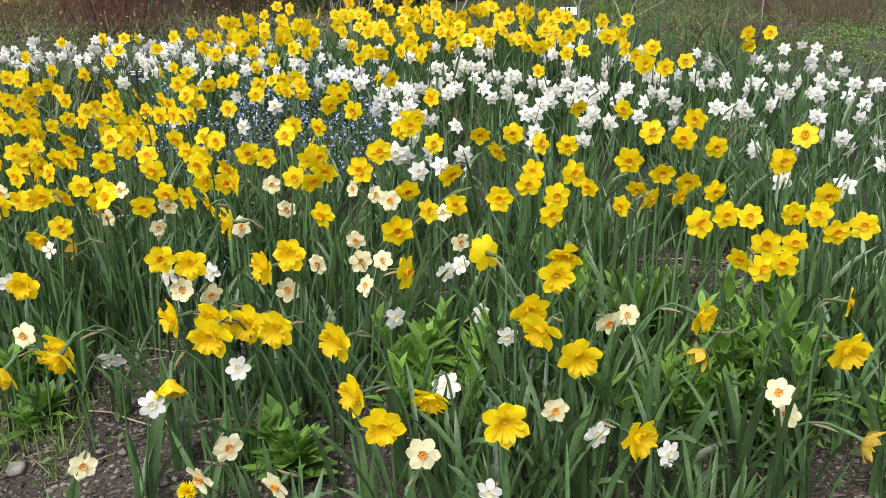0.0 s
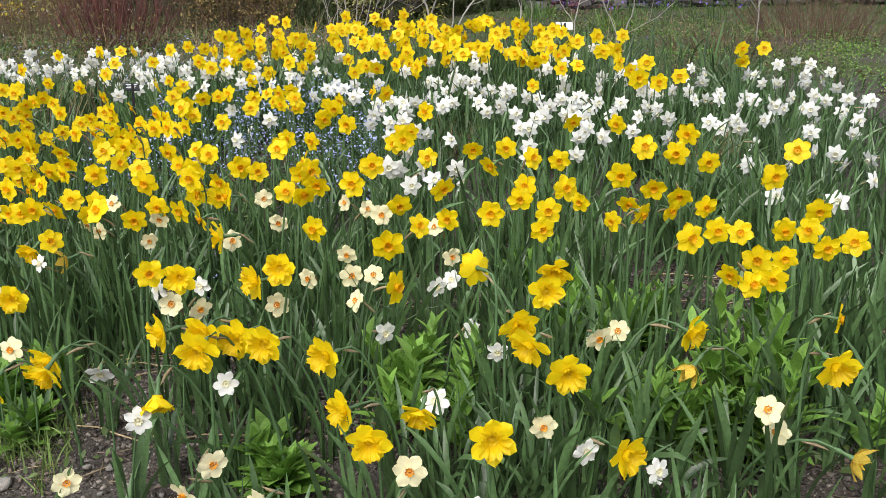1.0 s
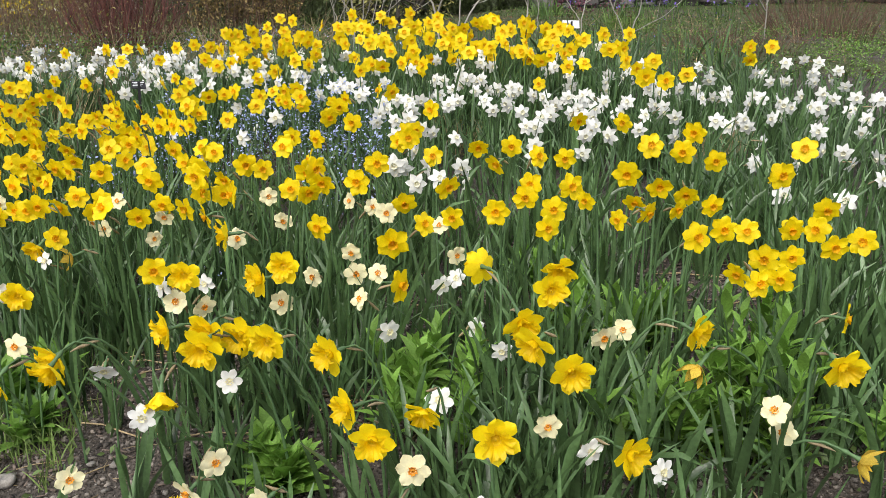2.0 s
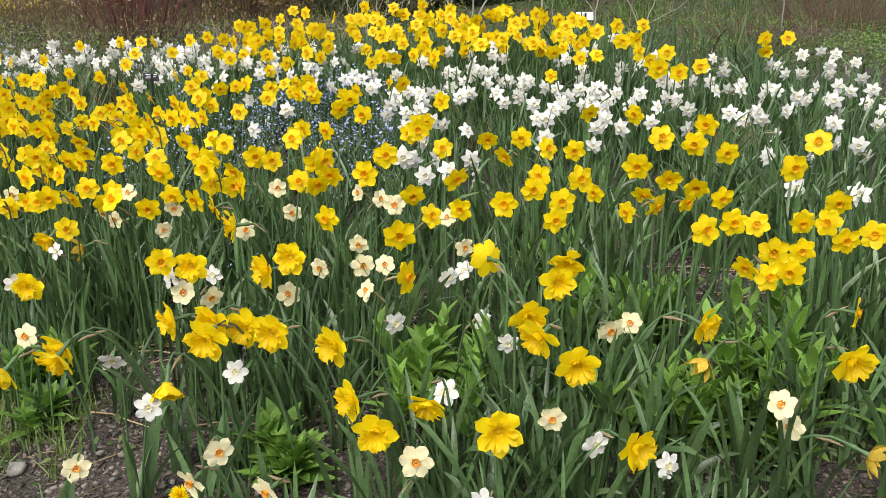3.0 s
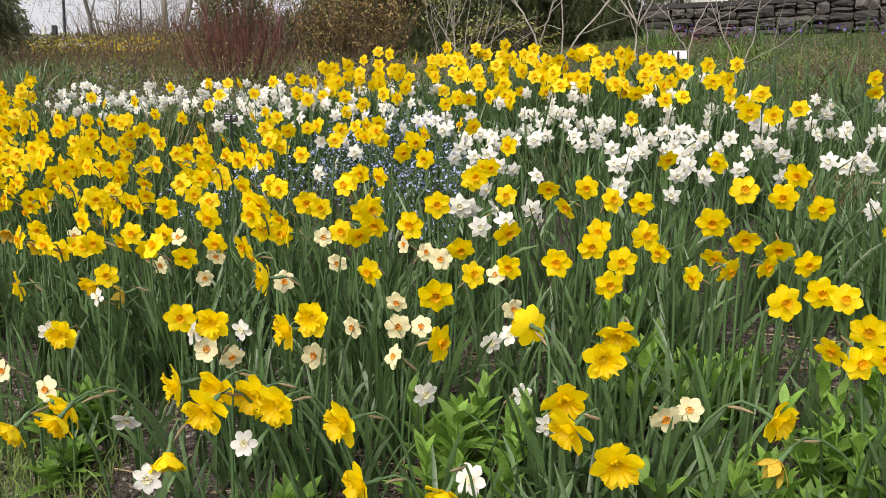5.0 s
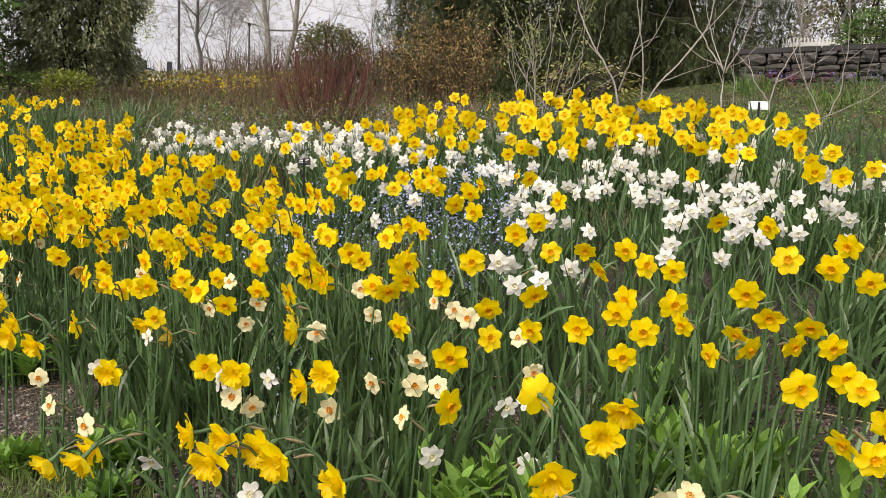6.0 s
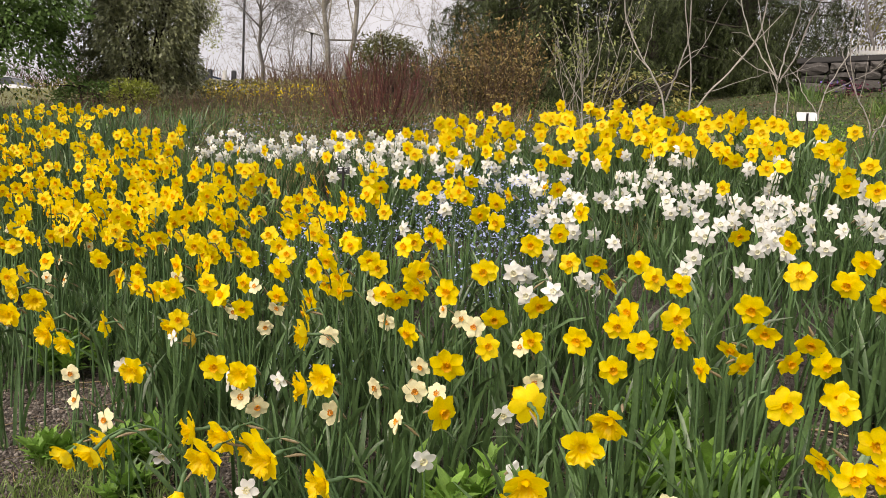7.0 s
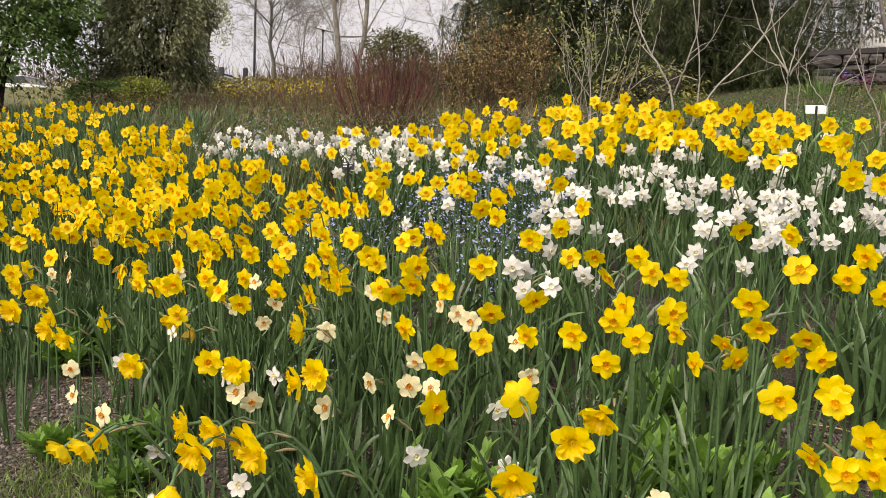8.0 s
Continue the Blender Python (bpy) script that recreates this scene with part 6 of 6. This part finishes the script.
brush("bed_stalks", -9.0, -2.8, 7.4, 15.5, 900, 0.48, M_BROWN, "thin dead brown stalks among the ground cover")
brush("dry_back_stalks", -6.0, -0.9, 6.2, 10.0, 480, 0.36, M_DRY, "thin straw-coloured dead stalks behind the bed")
brush("slope_stalks", 1.0, 5.2, 5.6, 10.5, 130, 0.20, M_DRY, "thin straw-coloured dead stalks on the slope")
brush("far_brush", -60, 10, 40, 56, 3800, 4.2, M_BROWN, "belt of brown bare brush beyond the street")
brush("near_brush", -11.5, -4, 16.5, 27, 800, 1.3, M_BROWN, "thin bare brown brush up the slope")
cover("far_shrub_leaves", 8000, (-15.5, -7.0, 12.5, 19.0), (0.05, 0.10), 0.5, M_BUD, "yellow-green low shrubs up the slope", "shrubs", patchy(0.5, -0.1, 21))
cover("distant_yellow_flowers", 1500, (-11.2, -7.2, 12.6, 15.6), (0.045, 0.075), 0.42, M_YELLOW, "far strip of yellow daffodils below the street", "daffodils", patchy(0.9, -0.1, 22))


# ---- stone wall with coping, fence and table ----
WALL_A, WALL_B, WALL_H = np.array([1.42, 13.2]), np.array([8.6, 11.4]), 0.47


def fieldstone(w, t):
    """A rough-hewn stone with a bulging, chipped face and uneven corners."""
    bm = bmesh.new()
    bmesh.ops.create_cube(bm, size=1)
    bmesh.ops.subdivide_edges(bm, edges=[e for e in bm.edges if abs(e.verts[0].co.y - e.verts[1].co.y) < 0.1], cuts=2, use_grid_fill=True)
    cut = {(a, b): rng.uniform(0.0, 0.26, 2) for a in (-1, 1) for b in (-1, 1)}
    off = Vector(rng.uniform(0, 50, 3))
    for v in bm.verts:
        c = v.co.copy()
        dx, dz = cut[(1 if c.x > 0 else -1, 1 if c.z > 0 else -1)]
        edge = max(abs(c.x), abs(c.z)) * 2
        x = c.x * (1 - dx * abs(c.z) * 2 * abs(c.x) * 2)
        z = c.z * (1 - dz * abs(c.x) * 2 * abs(c.z) * 2)
        y = c.y * 0.2 * (1.0 + (0.35 if edge < 0.5 else 0.0)) + 0.05 * noise.noise(c * 2.6 + off)
        v.co = (x * w + 0.02 * noise.noise(c * 3 + off), y, z * t + 0.02 * noise.noise(c * 3 - off))
    me = bpy.data.meshes.new("stone")
    bm.to_mesh(me)
    bm.free()
    me.materials.append(M_STONE)
    return me


def stone_wall():
    along = WALL_B - WALL_A
    length = float(np.linalg.norm(along))
    z = float(ground(*WALL_A)) - 0.02
    wall = new("wall_garden")
    wall.matrix_basis = Matrix.Translation((WALL_A[0], WALL_A[1], z)) @ Matrix.Rotation(math.atan2(along[1], along[0]), 4, "Z")
    tagged(wall, "low grey fieldstone retaining wall with slate coping", "stone wall", kind="structure")
    part("core", bm_mesh("core", lambda bm: box(bm, 0, length, 0.08, 0.5, -0.3, WALL_H - 0.01), M_MORTAR), wall, "dark recessed joints")
    def cells(x0, x1, z0, z1):
        """Uneven blocks that fill a stretch of the face."""
        w, t = x1 - x0, z1 - z0
        if w < 0.5 and t < 0.25 and (w * t < 0.045 or rng.uniform() < 0.35):
            return [(x0, x1, z0, z1)]
        q = rng.uniform(0.36, 0.64)
        if w > 2.1 * t:
            return cells(x0, x0 + w * q, z0, z1) + cells(x0 + w * q, x1, z0, z1)
        return cells(x0, x1, z0, z0 + t * q) + cells(x0, x1, z0 + t * q, z1)

    row_z = WALL_H
    for i in range(int(length / 1.1)):
        for x0, x1, z0, z1 in cells(i * 1.1, i * 1.1 + 1.1, 0.0, WALL_H):
            part("stone", fieldstone(x1 - x0 - 0.006, z1 - z0 - 0.006), wall, "", Matrix.Translation(((x0 + x1) / 2, 0.06 + rng.normal(0, 0.012), (z0 + z1) / 2)))
    u = -0.05
    slab = bm_mesh("coping_slab", lambda bm: box(bm, 0, 1.19, -0.05, 0.55, 0, 0.085, 0.012), M_COPING)
    while u < length:
        part("coping_slab", slab, wall, "dark slate coping", Matrix.Translation((u, rng.normal(0, 0.005), row_z - 0.005)))
        u += 1.2


stone_wall()


def picket_fence():
    fence = new("picket_fence")
    z = float(ground(2.0, 15.6)) + 0.15
    fence.location = (2.25, 15.6, z)
    tagged(fence, "white picket fence behind the stone wall", "fence")
    rail = bm_mesh("rail", lambda bm: box(bm, 0, 2.2, 0.02, 0.05, 0, 0.06, 0.004), M_PAINTWHITE)
    picket = bm_mesh("picket", lambda bm: box(bm, -0.013, 0.013, -0.005, 0.018, 0, 0.62, 0.004), M_PAINTWHITE)
    for h in (0.12, 0.48):
        part("rail", rail, fence, "", Matrix.Translation((0, 0, h)))
    for i in range(36):
        part("picket", picket, fence, "", Matrix.Translation((0.03 + i * 0.061, 0, 0)))
    post = bm_mesh("post", lambda bm: box(bm, -0.04, 0.04, 0.05, 0.13, -0.4, 0.66, 0.006), M_PAINTWHITE)
    for u in (0.0, 1.1, 2.2):
        part("post", post, fence, "", Matrix.Translation((u, 0, 0)))


picket_fence()


def disc(bm, r, z0, z1, seg=32, r2=None):
    bmesh.ops.create_cone(bm, cap_ends=True, segments=seg, radius1=r, radius2=r if r2 is None else r2, depth=z1 - z0, matrix=Matrix.Translation((0, 0, (z0 + z1) / 2)))


def garden_table():
    table = new("garden_table")
    x, y = 4.1, 13.25
    top = 3.30
    z = float(ground(x, y)) + 0.45
    table.location = (x, y, z)
    tagged(table, "round dark metal garden table on the terrace", "table")
    part("tabletop", bm_mesh("tabletop", lambda bm: disc(bm, 0.62, top - z - 0.03, top - z, 40), M_STEEL), table)
    for i in range(3):
        a = i * 2.094
        leg = quads("leg", *tube([(0.3 * math.cos(a), 0.3 * math.sin(a), -0.5), (0.2 * math.cos(a), 0.2 * math.sin(a), (top - z) * 0.5), (0.35 * math.cos(a), 0.35 * math.sin(a), top - z - 0.02)], 0.014, 8), M_STEEL)
        part("leg", leg, table)


garden_table()


# ---- the street ----
def street():
    s = 0.012
    xs = np.linspace(-60, 20, 60)
    line = 30.5 - 0.10 * (xs + 18)
    v = np.stack([np.stack([xs, line - 1.8, ground(xs, line - 1.8) + s], -1), np.stack([xs, line + 3.2, ground(xs, line + 3.2) + s], -1)], 1)
    tagged(new("road", quads("road", v, grid_faces(59, 1), M_ASPHALT)), "pale worn asphalt street at the top of the slope", "road", kind="structure")
    k = np.stack([np.stack([xs, line - 2.05 + d, ground(xs, line - 2.05 + d) + h], -1) for d, h in ((0, -0.05), (0, 0.13), (0.15, 0.13), (0.15, -0.02))], 1)
    tagged(new("kerb", quads("kerb", k, grid_faces(59, 3), M_PAINTWHITE, smooth=False)), "pale concrete kerb along the street", "kerb", kind="structure")


street()


def mast(x, y, tall, label):
    z = float(ground(x, y))
    pole = new("utility_pole")
    pole.location = (x, y, z)
    tagged(pole, label, "pole")
    part("shaft", quads("shaft", *tube([(0, 0, -0.2), (0, 0, tall * 0.5), (0, 0, tall)], [0.05, 0.045, 0.04], 12), M_STEEL), pole)
    part("base", bm_mesh("base", lambda bm: disc(bm, 0.22, -0.15, 0.22, 16, 0.17), M_LAMPGREY), pole, "grey concrete base")


mast(-17.8, 26.5, 9.0, "tall dark steel pole beside the street")


def street_lamp(x, y, tall, size=1.0):
    z = float(ground(x, y))
    lamp = new("street_lamp")
    lamp.location = (x, y, z)
    tagged(lamp, "grey street lamp with a shallow saucer head", "street lamp", "street lamps")
    part("post", quads("post", *tube([(0, 0, -0.2), (0, 0, tall * 0.5), (0, 0, tall)], [0.05, 0.045, 0.04], 10), M_STEEL), lamp)
    part("neck", bm_mesh("neck", lambda bm: disc(bm, 0.06, tall - 0.05, tall + 0.12, 12, 0.10), M_STEEL), lamp)
    head = part("head", bm_mesh("head", lambda bm: (disc(bm, 0.62, 0.0, 0.10, 28, 0.45), disc(bm, 0.45, 0.10, 0.22, 28, 0.15)), M_LAMPGREY), lamp, "", Matrix.Translation((0, 0, tall + 0.10)) @ Matrix.Rotation(0.22, 4, "Y"))


street_lamp(-19.57, 34.85, 3.45)


def notice(x, y, wide, tall, material, label):
    z = float(ground(x, y))
    stand = new("notice_post")
    stand.location = (x, y, z)
    tagged(stand, label, "post", "posts by the street")
    part("panel", bm_mesh("panel", lambda bm: box(bm, -wide / 2, wide / 2, -0.05, 0.05, tall * 0.1, tall, 0.02), material), stand)
    part("foot", bm_mesh("foot", lambda bm: box(bm, -wide * 0.3, wide * 0.3, -0.06, 0.06, -0.1, tall * 0.1 + 0.02, 0.01), M_STEEL), stand)


notice(-18.75, 25.7, 0.20, 0.85, M_STEEL, "black bollard beside the street")
notice(-18.25, 25.95, 0.16, 0.80, M_PAINTWHITE, "white post beside the street")
notice(-18.0, 26.2, 0.20, 0.80, M_STEEL, "black bollard beside the street")


def car(x, y, yaw, paint, label):
    z = float(ground(x, y)) + 0.012
    thing = new("car")
    thing.matrix_basis = Matrix.Translation((x, y, z)) @ Matrix.Rotation(yaw, 4, "Z")
    tagged(thing, label, "car", "parked cars")

    def shell(profile, half):
        s = Soup()
        p = np.array(profile)
        n = len(p)
        rows = [np.stack([p[:, 0], np.full(n, q), p[:, 1]], -1) for q in (-half, half)]
        s.add(np.concatenate(rows), np.array([(i, (i + 1) % n, n + (i + 1) % n, n + i) for i in range(n)]))
        for q, o in ((-half, 0), (half, 1)):
            c = np.stack([p[:, 0], np.full(n, q), np.full(n, 0.62)], -1)
            s.add(np.concatenate([rows[o], c]), np.array([(i, (i + 1) % n, n + (i + 1) % n, n + i) for i in range(n)]))
        return s
    body = [(-2.15, 0.3), (2.1, 0.3), (2.2, 0.6), (2.05, 0.85), (1.1, 0.98), (-1.9, 1.0), (-2.15, 0.8)]
    part("body", shell(body, 0.88).mesh("body", paint, False), thing)
    cabin = [(1.05, 0.98), (0.45, 1.42), (-1.2, 1.45), (-1.85, 1.0)]
    part("glasshouse", shell(cabin, 0.76).mesh("glasshouse", M_GLASS, False), thing, "dark glass")
    part("roof", bm_mesh("roof", lambda bm: box(bm, -1.2, 0.45, -0.74, 0.74, 1.43, 1.49, 0.02), paint), thing)
    tyre = bm_mesh("tyre", lambda bm: bmesh.ops.create_cone(bm, cap_ends=True, segments=20, radius1=0.32, radius2=0.32, depth=0.2, matrix=Matrix.Rotation(math.pi / 2, 4, "X")), M_RUBBER)
    for a in (-1.35, 1.35):
        for b in (-0.82, 0.82):
            part("wheel", tyre, thing, "", Matrix.Translation((a, b, 0.32)))


car(-26.3, 35.5, 0.15, M_CARBLUE, "dark blue parked car across the street")
car(-41.2, 36.0, 0.15, M_CARWHITE, "white parked car behind the shrubs")
